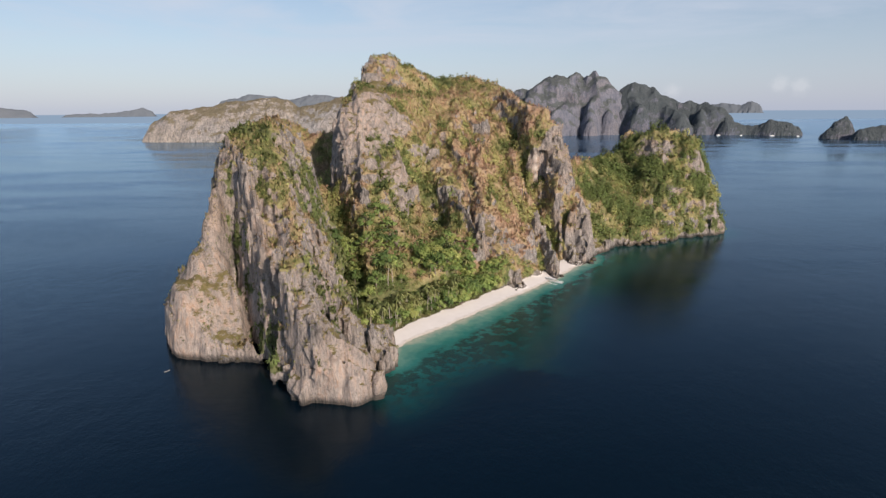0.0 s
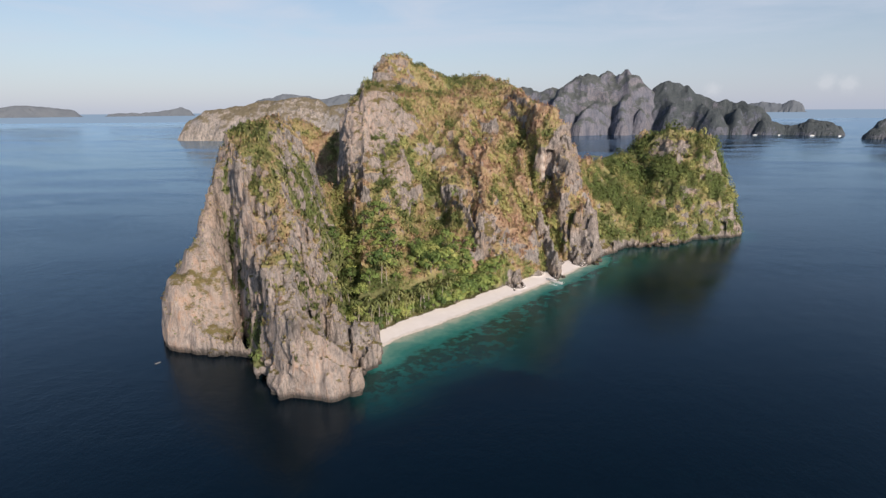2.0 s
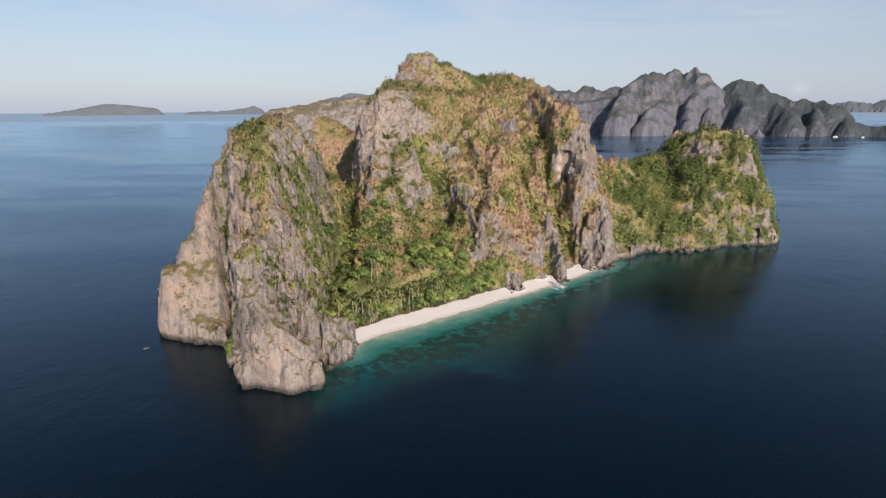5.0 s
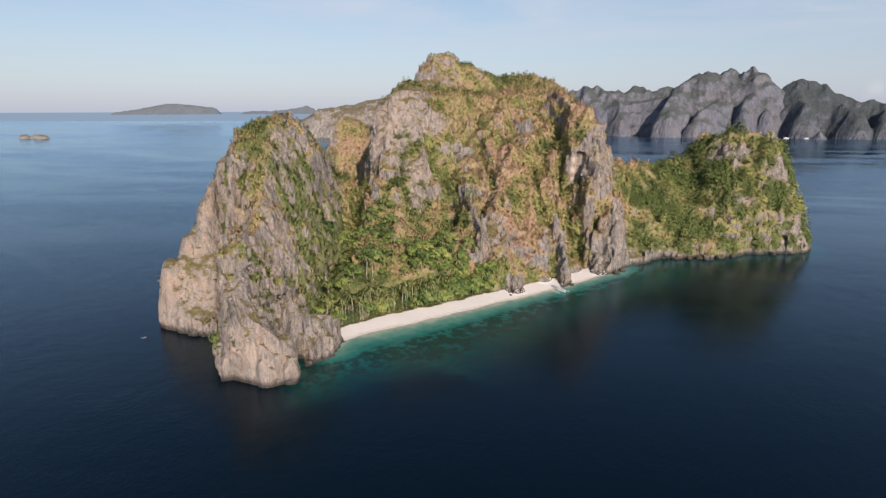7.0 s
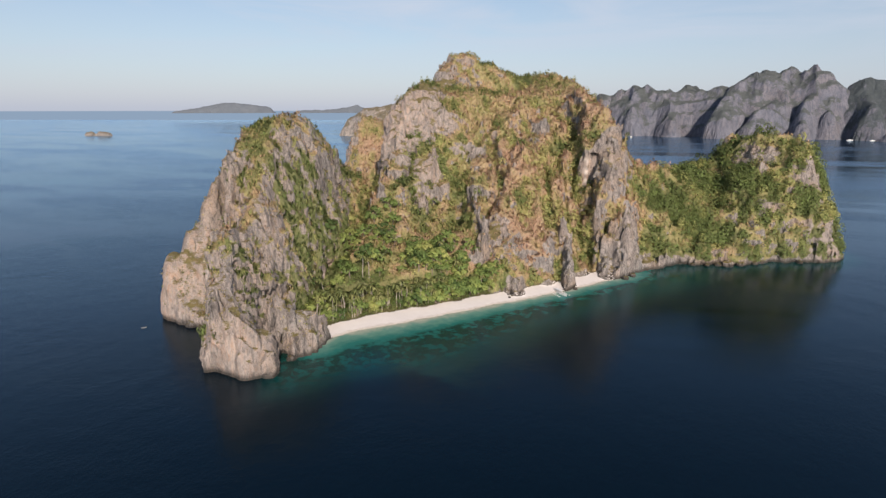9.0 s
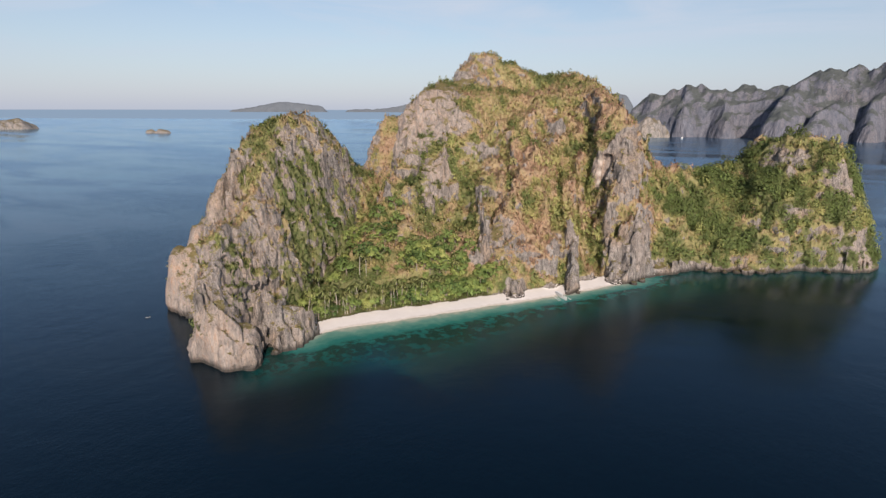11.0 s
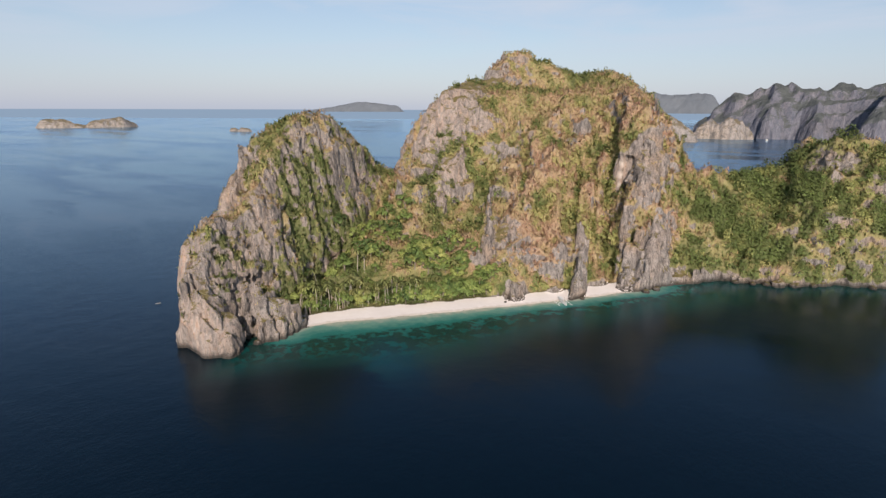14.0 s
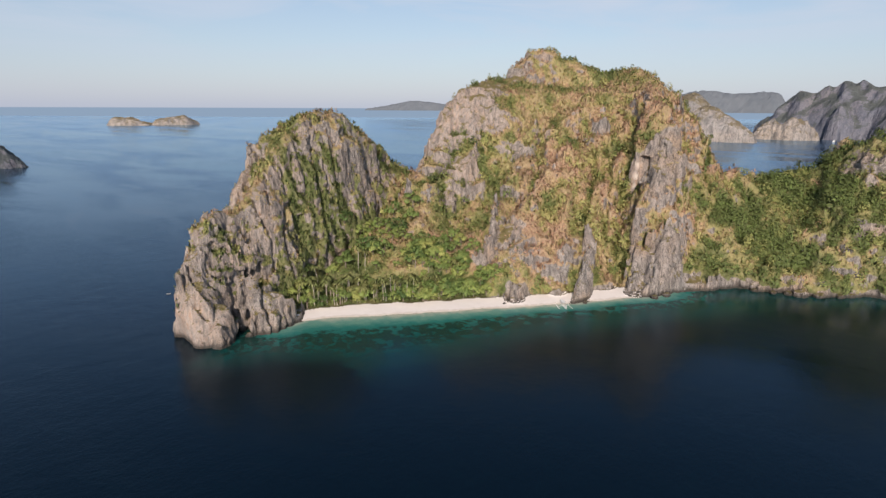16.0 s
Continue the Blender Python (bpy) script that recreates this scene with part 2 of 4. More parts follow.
_g = nd(_t, "ShaderNodeBsdfGlossy", Color=(0.68, 0.84, 1.0, 1))
# long slicks of calm water drawn out by the wind
_slick = ramp(_t, math_node(_t, "ABSOLUTE", math_node(_t, "SUBTRACT", noise_node(_t, _pos, 0.0024, 4, 0.55, (0.5, 1.7, 1), 2.0), 0.5)), [(0.0, 1.0), (0.03, 0.0)])
_slick = math_node(_t, "MULTIPLY", _slick, ramp(_t, noise_node(_t, _pos, 0.0015, 3, 0.5), [(0.42, 0.0), (0.58, 1.0)]))
_t.links.new(math_node(_t, "MULTIPLY", ramp(_t, _wind, [(0.40, 0.10), (0.60, 0.26)]), math_node(_t, "MULTIPLY_ADD", _slick, -0.85, 1.0)), _g.inputs["Roughness"])
_f = nd(_t, "ShaderNodeFresnel", IOR=1.335)
_mx = _t.nodes.new("ShaderNodeMixShader")
_t.links.new(_f.outputs[0], _mx.inputs[0])
_t.links.new(_p.outputs[0], _mx.inputs[1])
_t.links.new(_g.outputs[0], _mx.inputs[2])
_t.links.new(_mx.outputs[0], _out.inputs["Surface"])
_w = math_node(_t, "ADD", math_node(_t, "MULTIPLY", noise_node(_t, _pos, 0.9, 4, 0.6, (1.0, 0.55, 1)), 0.5), math_node(_t, "MULTIPLY", noise_node(_t, _pos, 0.10, 6, 0.7, (0.8, 0.6, 1)), 1.6))
_b = nd(_t, "ShaderNodeBump", Strength=0.18, Distance=0.6)
_t.links.new(_w, _b.inputs["Height"])
_t.links.new(math_node(_t, "MULTIPLY", ramp(_t, _wind, [(0.40, 0.10), (0.60, 0.32)]), math_node(_t, "MULTIPLY_ADD", _slick, -0.85, 1.0)), _b.inputs["Strength"])
for _n in (_g, _f):
    _t.links.new(_b.outputs[0], _n.inputs["Normal"])


# ---- mesh helpers ----
def empty(name, at=(0, 0, 0)):
    e = new(name)
    e.location = at
    return e


def mesh_from(name, verts, faces, mat, smooth=False, **attrs):
    """A mesh from arrays: faces is (n, 3) or (n, 4); attrs are per-point floats."""
    verts, faces = np.asarray(verts, np.float32), np.asarray(faces, np.int32)
    me = bpy.data.meshes.new(name)
    k = faces.shape[1]
    me.vertices.add(len(verts))
    me.vertices.foreach_set("co", verts.ravel())
    me.loops.add(faces.size)
    me.loops.foreach_set("vertex_index", faces.ravel())
    me.polygons.add(len(faces))
    me.polygons.foreach_set("loop_start", np.arange(len(faces), dtype=np.int32) * k)
    me.polygons.foreach_set("loop_total", np.full(len(faces), k, np.int32))
    me.polygons.foreach_set("use_smooth", np.full(len(faces), smooth, bool))
    me.update(calc_edges=True)
    for key, val in attrs.items():
        a = me.attributes.new(key, "FLOAT", "POINT")
        a.data.foreach_set("value", np.asarray(val, np.float32))
    me.materials.append(mat)
    me.validate()
    return me


def part(name, me, parent, label=""):
    ob = new(name, me)
    ob.parent = parent
    return tagged(ob, label)


def bm_mesh(name, bm, mat, smooth=False):
    me = bpy.data.meshes.new(name)
    for f in bm.faces:
        f.smooth = smooth
    bm.to_mesh(me)
    bm.free()
    me.materials.append(mat)
    return me


# ---- lattice noise in numpy ----
def hash01(i, j, k, seed):
    h = (i.astype(np.int64) * 374761393 + j.astype(np.int64) * 668265263 + k.astype(np.int64) * 2147483647 + seed * 1274126177) & 0xFFFFFFFF
    h = ((h ^ (h >> 13)) * 1274126177) & 0xFFFFFFFF
    h = h ^ (h >> 16)
    return (h & 0xFFFF).astype(np.float32) / 65535.0


def lattice(x, y, z, seed=0):
    """Smooth noise, -1 to 1."""
    i, j, k = np.floor(x), np.floor(y), np.floor(z)
    u, v, w = x - i, y - j, z - k
    u, v, w = u * u * (3 - 2 * u), v * v * (3 - 2 * v), w * w * (3 - 2 * w)
    total = 0
    for a in (0, 1):
        for b in (0, 1):
            for c in (0, 1):
                total = total + hash01(i + a, j + b, k + c, seed) * (u if a else 1 - u) * (v if b else 1 - v) * (w if c else 1 - w)
    return total * 2 - 1


def fbm(x, y, z, octaves=3, seed=0):
    s, amp, norm = 0, 1.0, 0
    for o in range(octaves):
        s = s + amp * lattice(x * 2 ** o, y * 2 ** o, z * 2 ** o, seed + o)
        norm += amp
        amp *= 0.5
    return s / norm


def flat(x):
    return np.zeros_like(x)


def step(a, b, x):
    t = np.clip((x - a) / (b - a), 0, 1)
    return t * t * (3 - 2 * t)


def to_line(X, Y, pts):
    """Distance to a polyline and the values carried by its points, taken at the nearest place."""
    best, vals = np.full(X.shape, 1e9), None
    for p, q in zip(pts[:-1], pts[1:]):
        p, q = np.array(p, float), np.array(q, float)
        e = q[:2] - p[:2]
        t = np.clip(((X - p[0]) * e[0] + (Y - p[1]) * e[1]) / (e @ e + 1e-9), 0, 1)
        d = np.hypot(X - p[0] - t * e[0], Y - p[1] - t * e[1])
        near = d < best
        best = np.where(near, d, best)
        new_vals = [p[i] + (q[i] - p[i]) * t for i in range(2, len(p))]
        vals = new_vals if vals is None else [np.where(near, a, b) for a, b in zip(new_vals, vals)]
    return best, vals


def ridge(X, Y, pts, power=1.3):
    """A crest of points (x, y, height, half width): falls from the crest to the sea at its half width."""
    top = np.full(X.shape, -40.0)
    for p, q in zip(pts[:-1], pts[1:]):
        d, (z, w) = to_line(X, Y, [p, q])
        top = np.maximum(top, z * (1 - (d / w) ** power))
    return top


def union(fields, k=3.0):
    fields = np.stack([np.maximum(f, -40) for f in fields])
    m = fields.max(0)
    return m + k * np.log(np.exp((fields - m) / k).sum(0)) - k * 0.35


def inside_distance(X, Y, poly):
    """Distance to the outline, positive inside."""
    ring = list(poly) + [poly[0]]
    d, _ = to_line(X, Y, [(*p, 0) for p in ring])
    odd = np.zeros(X.shape, bool)
    for (x1, y1), (x2, y2) in zip(ring[:-1], ring[1:]):
        cross = ((y1 > Y) != (y2 > Y)) & (X < (x2 - x1) * (Y - y1) / (y2 - y1 + 1e-9) + x1)
        odd ^= cross
    return np.where(odd, d, -d)


# ---- the island: outline and crests ----
SHORE = [(-32, 184), (-25, 189), (-24, 195), (-28, 204), (-22, 215), (-24, 228), (-22, 235), (-8, 250), (19, 279), (46, 311), (66, 334), (88, 365), (98, 376),
         (107, 394), (128, 420), (146, 425), (163, 430), (196, 448), (226, 459), (238, 478), (240, 498), (232, 522), (200, 540), (150, 545), (120, 532),
         (90, 562), (30, 585), (-40, 585), (-100, 575), (-140, 560), (-158, 525), (-154, 480), (-148, 440), (-136, 400), (-131, 345), (-130, 300), (-126, 268), (-126, 247),
         (-119, 236), (-114, 227), (-104, 225), (-86, 224), (-75, 222), (-68, 213), (-60, 197), (-50, 187)]
BEACH = [(-26, 236), (-8, 250), (19, 279), (46, 311), (66, 334), (92, 369)]


def land(X, Y):
    """Height of the land over the sea."""
    head = [
        ridge(X, Y, [(-47, 191, 24, 18), (-34, 191, 18, 15)], 2.4),
        ridge(X, Y, [(-42, 193, 26, 17), (-50, 198, 36, 19), (-58, 214, 46, 23), (-64, 240, 63, 27), (-76, 256, 78, 30), (-79, 270, 85, 34), (-90, 301, 95, 42), (-89, 320, 93, 34)], 1.7),
        ridge(X, Y, [(-50, 195, 34, 11), (-56, 204, 46, 9), (-60, 214, 51, 9.5)], 4.0),
        # the pale slab, the pillar at its end and the wall that stands over it
        12 + 0.95 * (Y - 225) - 0.75 * (X + 97) - 1.9 * np.maximum(-107 - X, 0) - 3.0 * np.maximum(Y - 258, 0) - 4.0 * np.maximum(X + 77, 0),
        ridge(X, Y, [(-109.5, 230, 27, 7.5), (-113, 236, 30, 7.5)], 2.8),
        ridge(X, Y, [(-108, 246, 41, 10), (-106, 254, 56, 9), (-103, 262, 70, 8), (-103, 273, 78, 11), (-103, 292, 85, 22)], 2.6),
        ridge(X, Y, [(-69, 221, 45, 6), (-77, 234, 57, 6.5), (-82, 242, 66, 6.5), (-87, 252, 77, 8.5), (-90, 268, 85, 15), (-93, 300, 93, 38)], 3.6),
        ridge(X, Y, [(-84, 284, 90, 28), (-72, 287, 76, 15)], 2.0),
        ridge(X, Y, [(-42, 189, 21, 11), (-50, 199, 40, 13), (-57, 212, 51, 18)], 1.6),
        ridge(X, Y, [(-46, 212, 24, 18), (-27, 219, 16, 11)], 1.6),
        ridge(X, Y, [(-89, 320, 93, 30), (-90, 334, 84, 24), (-95, 350, 77, 22), (-97, 363, 72, 17)], 2.2),
        ridge(X, Y, [(-92, 345, 66, 36), (-92, 372, 60, 42), (-86, 394, 56, 40), (-84, 415, 58, 40)], 1.6),
    ]
    main = [
        ridge(X, Y, [(-144, 500, 93, 70), (-132, 506, 90, 76), (-116, 503, 81, 76), (-95, 505, 82, 70)], 1.45),
        ridge(X, Y, [(-58, 480, 131, 16), (-56, 504, 146, 21), (-47, 511, 146, 25), (-36, 516, 137, 30), (-22, 522, 129, 34)], 3.6),
        ridge(X, Y, [(-50, 515, 136, 76), (-35, 517, 132, 100), (-3, 538, 128, 115), (25, 520, 128, 105), (48, 494, 119, 76), (62, 446, 106, 46)], 1.3),
        ridge(X, Y, [(-50, 505, 132, 34), (-58, 470, 123, 27), (-62, 438, 115, 25), (-63, 410, 106, 23), (-57, 388, 89, 19)], 3.6),
        ridge(X, Y, [(-38, 470, 126, 44), (-42, 424, 98, 38), (-44, 398, 68, 34)], 1.5),
        ridge(X, Y, [(-54, 383, 80, 30), (-40, 350, 55, 30), (-28, 324, 36, 24)], 1.5),
        ridge(X, Y, [(-36, 394, 68, 30), (-30, 374, 61, 20)], 1.8),
        ridge(X, Y, [(-12, 458, 97, 75), (-14, 406, 80, 56), (-8, 375, 47, 48)], 1.2),
        ridge(X, Y, [(12, 400, 55, 56), (22, 352, 39, 30), (25, 336, 34, 20)], 1.4),
        ridge(X, Y, [(30, 448, 97, 44), (34, 408, 64, 34)], 1.3),
        ridge(X, Y, [(65, 441, 107, 21), (73, 435, 101, 19)], 3.0),
        ridge(X, Y, [(67, 424, 80, 8), (76, 422, 84, 9)], 3.0),
        ridge(X, Y, [(80, 430, 90, 30), (84, 406, 62, 24), (91, 388, 36, 18), (95, 375, 15, 14)], 1.7),
    ]
    east = [
        ridge(X, Y, [(76, 445, 76, 54), (98, 466, 62, 64), (122, 484, 56, 72), (146, 506, 59, 78), (160, 512, 60, 74)], 1.15),
        ridge(X, Y, [(164, 512, 76, 21), (184, 502, 79, 27), (206, 491, 77, 28), (219, 484, 73, 27)], 3.4),
        ridge(X, Y, [(165, 504, 61, 62), (182, 484, 62, 58), (214, 478, 58, 46)], 1.6),
    ]
    d = inside_distance(X, Y, SHORE)
    base = 4.0 + 0.1 * np.maximum(d, 0) + 0.5 * np.maximum(d - 45, 0)
    # the broad face over the beach, steeper towards the tower, cut off by the saddle
    bl, _ = to_line(X, Y, [(*p, 0) for p in BEACH])
    right = step(-18, 26, X)
    face = (0.5 * bl + 0.6 * np.maximum(bl - 75, 0)) * (1 - right) + (0.80 * bl + 7) * right
    face = np.minimum(face, 112 + 0.2 * (face - 112))
    face = face - 3.2 * np.maximum(-50 - 0.16 * (Y - 350) - X, 0) - 1.6 * np.maximum(X - 56, 0) - 1.5 * np.maximum(Y - 490 - 0.3 * X, 0)
    face = np.where(Y - 230 > 0.75 * (X + 30), face, -40)
    h = union(head + main + east + [base, face], 3.0)
    ribbed = step(14, 45, h) * step(120, 100, h) * step(-78, -50, X) * step(130, 90, X) * step(290, 330, Y)
    across = X * 0.85 + Y * 0.52 + 7 * lattice(X / 30, Y / 30, flat(X), 17)
    along = (Y * 0.85 - X * 0.52) / 46
    spine = 1 - np.abs(lattice(across / 15, along * 0.8, flat(X), 15))
    h = h + ribbed * (9.5 * spine ** 2 - 4.5 - 6.0 * np.exp(-(lattice(across / 17, along * 0.7, flat(X), 16) / 0.16) ** 2))
    # cliff bands broken by ledges
    level = h / 15 + 1.3 * lattice(X / 24, Y / 24, flat(X), 18) + 0.5 * lattice(X / 9, Y / 9, flat(X), 19)
    part_of = level - np.floor(level)
    h = h + ribbed * step(-0.35, 0.25, lattice(X / 28, Y / 28, flat(X), 20)) * 15 * 0.62 * (step(0.45, 0.8, part_of) - part_of)
    # ribs that run down the inner flank of the headland
    flank = step(-4, 8, X + 44 + 0.42 * (Y - 193)) * step(-18, -34, X + 0.62 * (Y - 236) * (Y > 236)) * step(330, 305, Y) * step(6, 20, h)
    down = 0.30 * X + 0.95 * Y + 5 * lattice(X / 22, Y / 22, flat(X), 61)
    h = h + flank * (3.6 * (1 - np.abs(lattice(down / 7.5, X / 60, flat(X), 62))) ** 2 - 1.3 + 1.6 * (1 - np.abs(lattice(down / 3.2, X / 40, flat(X), 63))) - 0.9)
    h = h + 3.5 * fbm(X / 23, Y / 23, flat(X), 4, 11) + 2.0 * np.abs(lattice(X / 9, Y / 9, flat(X), 5))
    h = h + step(98, 118, X) * step(8, 22, h) * (5.5 * fbm(X / 11, Y / 11, flat(X), 2, 71) + 2.5 * lattice(X / 5, Y / 5, flat(X), 73))
    # gullies and the crack in the headland
    for pts in ([(-73, 216, 3.2, 16), (-78, 225, 3.4, 30), (-83, 235, 3.4, 36), (-88, 244, 3.4, 38), (-92, 251, 3.2, 36), (-96, 257, 2.8, 28), (-100, 264, 2.6, 12)], [(-79, 388, 4, 14), (-84, 400, 5, 26), (-90, 416, 7, 28), (-104, 445, 9, 10)],
                [(-73, 213, 3.5, 14), (-68, 214, 3.6, 26), (-64, 219, 3.2, 16)],
                [(52, 452, 4.5, 8), (55, 440, 4.5, 18), (58, 429, 4, 20), (59, 419, 4, 12)], [(71, 406, 2.5, 8), (74, 396, 3, 15), (77, 386, 3, 12), (79, 374, 3, 4)], [(-16, 440, 6, 4), (-11, 392, 7, 8), (-3, 350, 6, 5)], [(18, 450, 5, 4), (20, 400, 6, 5), (14, 360, 5, 3)], [(46, 440, 5, 5), (44, 395, 6, 5), (50, 365, 4, 3)], [(-24, 203, 3, 5), (-31, 205, 3.5, 10), (-40, 209, 3.5, 7)]):
        away, (w, drop) = to_line(X, Y, pts)
        h = h - drop * np.exp(-(away / w) ** 2)
    cliffy = step(-8, -30, X + 0.25 * (Y - 230)) * step(300, 260, Y)
    d = d + 3.2 * cliffy + (1.3 + 1.6 * step(100, 120, X)) * fbm(X / 9, Y / 9, flat(X), 3, 21)
    b = step(38, 25, bl) * step(-1, 6, ((X + 24) + (Y - 226)) * 0.707)
    deep = np.maximum(d, 0)
    sheer = 2.6 + 4.9 * step(20, -20, X)
    rocky = 1.2 + sheer * deep
    east_end = step(12, 34, X)
    kink = 31 - 19 * east_end + (5 - 3 * east_end) * lattice(X / 13, Y / 13, flat(X), 27)
    sandy = np.where(d < 13, 0.15 * deep + 0.1, 2.05 + 0.12 * (deep - 13)) + (0.9 + 1.4 * east_end) * np.maximum(deep - kink, 0)
    cap = rocky * (1 - b) + sandy * b
    h = np.minimum(h, cap)
    # ribs of rock that stand on the sand
    ribs = [
        ridge(X, Y, [(70, 339, 9, 3.6), (68, 349, 19, 4.6), (64, 360, 28, 5.5), (60, 371, 35, 7)], 1.7),
        ridge(X, Y, [(13, 315, 15, 8), (22, 325, 28, 9), (28, 340, 38, 11), (28, 358, 43, 14)], 1.9),
        ridge(X, Y, [(42, 321, 12, 6.5), (37, 329, 23, 10), (31, 341, 36, 13)], 1.6),
        ridge(X, Y, [(54, 345, 7, 9), (50, 352, 12, 12)], 1.6),
        ridge(X, Y, [(97, 375, 12, 7), (96, 386, 27, 12), (93, 398, 40, 15), (90, 406, 46, 16)], 1.9),
        ridge(X, Y, [(87, 371, 9, 4.5), (86, 380, 17, 6), (88, 392, 30, 10)], 1.8),
        ridge(X, Y, [(-27, 222, 17, 9), (-38, 216, 22, 14)], 2.2),
    ]
    for r in ribs:
        h = np.maximum(h, r * (1 + 0.42 * fbm(X / 5.5, Y / 5.5, flat(X), 2, 8) - 0.10 * np.abs(lattice(X / 2.6, Y / 2.6, flat(X), 9))))
    return np.where(d > -0.5, h, -6 + 0 * h), d, b


VOX = 0.9
gx, gy, gz = np.arange(-190, 250, VOX), np.arange(172, 592, VOX), np.arange(-3.2, 156, VOX)
GX, GY = np.meshgrid(gx, gy, indexing="ij")
H, SHORE_D, BEACHY = land(GX, GY)
sx, sy = np.gradient(H, VOX)
SLOPE = np.hypot(sx, sy)
STEEP = np.sqrt(1 + np.minimum(SLOPE, 7.0) ** 2)

F = ((H[:, :, None] - gz[None, None, :]) / STEEP[:, :, None]).astype(np.float32)
band = np.nonzero(np.abs(F) < 5.5)
bx, by, bz = gx[band[0]], gy[band[1]], gz[band[2]]
rocky = np.clip(step(0.55, 1.7, SLOPE[band[0], band[1]]), 0.12, 1) * np.where((BEACHY[band[0], band[1]] > 0.5) & (H[band[0], band[1]] < 3.6), 0.02, 1)
warp = 2.0 * lattice(bx / 14, by / 14, bz / 14, 40)
flute = fbm((bx + warp) / 4.6, (by - warp) / 4.6, bz / 13, 3, 31)
block = lattice(bx / 11, by / 11, bz / 15, 33)
shelf = lattice(bx / 6, by / 6, (bz + 0.5 * by) / 4.5, 44)
pits = np.abs(lattice((bx + 0.4 * warp) / 2.6, (by - 0.4 * warp) / 2.6, bz / 6.0, 35))
fins = np.abs(lattice((bx + 0.7 * warp) / 5.2, (by - 0.7 * warp) / 5.2, bz / 30, 36))
finned = step(0.1, 0.6, lattice(bx / 30, by / 30, bz / 30, 38) + 0.45)
split = np.clip(np.abs(lattice((bx + 0.9 * warp) / 7.5 + bz / 60, (by - 0.9 * warp) / 7.5, bz / 34, 39)) / 0.2, 0, 1)
seaward = 0.35 + 0.65 * step(-10, -25, bx) * step(350, 330, by) - 0.3 * step(105, 120, bx)
slab = step(-75, -80, bx + 0.45 * (by - 225)) * step(262, 254, by)
rocky = rocky * (1 - 0.62 * slab)
boost = 1 + 0.45 * step(-80, -72, bx) * step(-10, -20, bx) * step(250, 235, by)
F[band] += rocky * boost * (3.4 * seaward * (split - 1) + 0.5 + 1.9 * flute + 1.9 * block + 0.8 * shelf - 1.7 * pits - 2.3 * finned * (fins - 0.3) + 0.7 * lattice(bx / 1.7, by / 1.7, bz / 2.6, 37))
# undercut at the tide line
under = step(-8, -30, bx + 0.25 * (by - 230)) * step(300, 260, by)
F[band] -= rocky * (1.3 * (1 - 0.85 * step(100, 115, bx)) * np.exp(-((bz - 0.9) / 1.3) ** 2) + 1.7 * under * np.exp(-(np.maximum(bz, 0) / 3.0) ** 2))
# broken ledges along the eastern shore
F[band] += 2.6 * step(100, 115, bx) * np.exp(-(bz / 2.6) ** 2) * (lattice(bx / 7, by / 7, bz / 5, 46) + 0.5 * lattice(bx / 3, by / 3, bz / 3, 47))
# the cave in the tower's face
cave = np.hypot((bx - 71.6) / 3.4, (by - 420.5) / 10.0)
F[band] -= 60 * np.clip(1.0 - cave, 0, 1) * step(46, 54, bz) * step(72.5, 70.5, bz)


def surface_nets(F, origin, size):
    """The surface where F is nought, as quads with even sides."""
    nx, ny, nz = F.shape
    s = F > 0
    c8 = [s[a:nx - 1 + a, b:ny - 1 + b, c:nz - 1 + c] for a in (0, 1) for b in (0, 1) for c in (0, 1)]
    count = sum(c.astype(np.int8) for c in c8)
    ci, cj, ck = np.nonzero((count > 0) & (count < 8))
    ident = np.full((nx - 1, ny - 1, nz - 1), -1, np.int32)
    ident[ci, cj, ck] = np.arange(len(ci))
    total, hits = np.zeros((len(ci), 3)), np.zeros(len(ci))
    for axis in range(3):
        o1, o2 = [a for a in range(3) if a != axis]
        for a in (0, 1):
            for b in (0, 1):
                lo = [ci.copy(), cj.copy(), ck.copy()]
                lo[o1] += a
                lo[o2] += b
                hi = [v.copy() for v in lo]
                hi[axis] += 1
                f0, f1 = F[tuple(lo)], F[tuple(hi)]
                cut = (f0 > 0) != (f1 > 0)
                t = np.where(cut, f0 / np.where(f0 == f1, 1, f0 - f1), 0)
                p = np.stack(lo, 1).astype(float)
                p[:, axis] += t
                total += p * cut[:, None]
                hits += cut
    verts = total / hits[:, None] * size + np.array(origin)
    quads = []
    for axis in range(3):
        o1, o2 = (axis + 1) % 3, (axis + 2) % 3
        lo = [slice(None)] * 3
        hi = [slice(None)] * 3
        lo[axis], hi[axis] = slice(0, -1), slice(1, None)
        change = s[tuple(lo)] != s[tuple(hi)]
        e = np.stack(np.nonzero(change), 1)
        e = e[(e[:, o1] > 0) & (e[:, o2] > 0) & (e[:, o1] < F.shape[o1] - 1) & (e[:, o2] < F.shape[o2] - 1)]
        ring = []
        for a, b in ((1, 1), (0, 1), (0, 0), (1, 0)):
            q = e.copy()
            q[:, o1] -= a
            q[:, o2] -= b
            ring.append(ident[q[:, 0], q[:, 1], q[:, 2]])
        ring = np.stack(ring, 1)
        out = s[e[:, 0], e[:, 1], e[:, 2]]
        quads.append(np.where(out[:, None], ring, ring[:, ::-1]))
    return verts, np.concatenate(quads)


V, Q = surface_nets(F, (gx[0], gy[0], gz[0]), VOX)
Q = Q[(Q >= 0).all(1)]
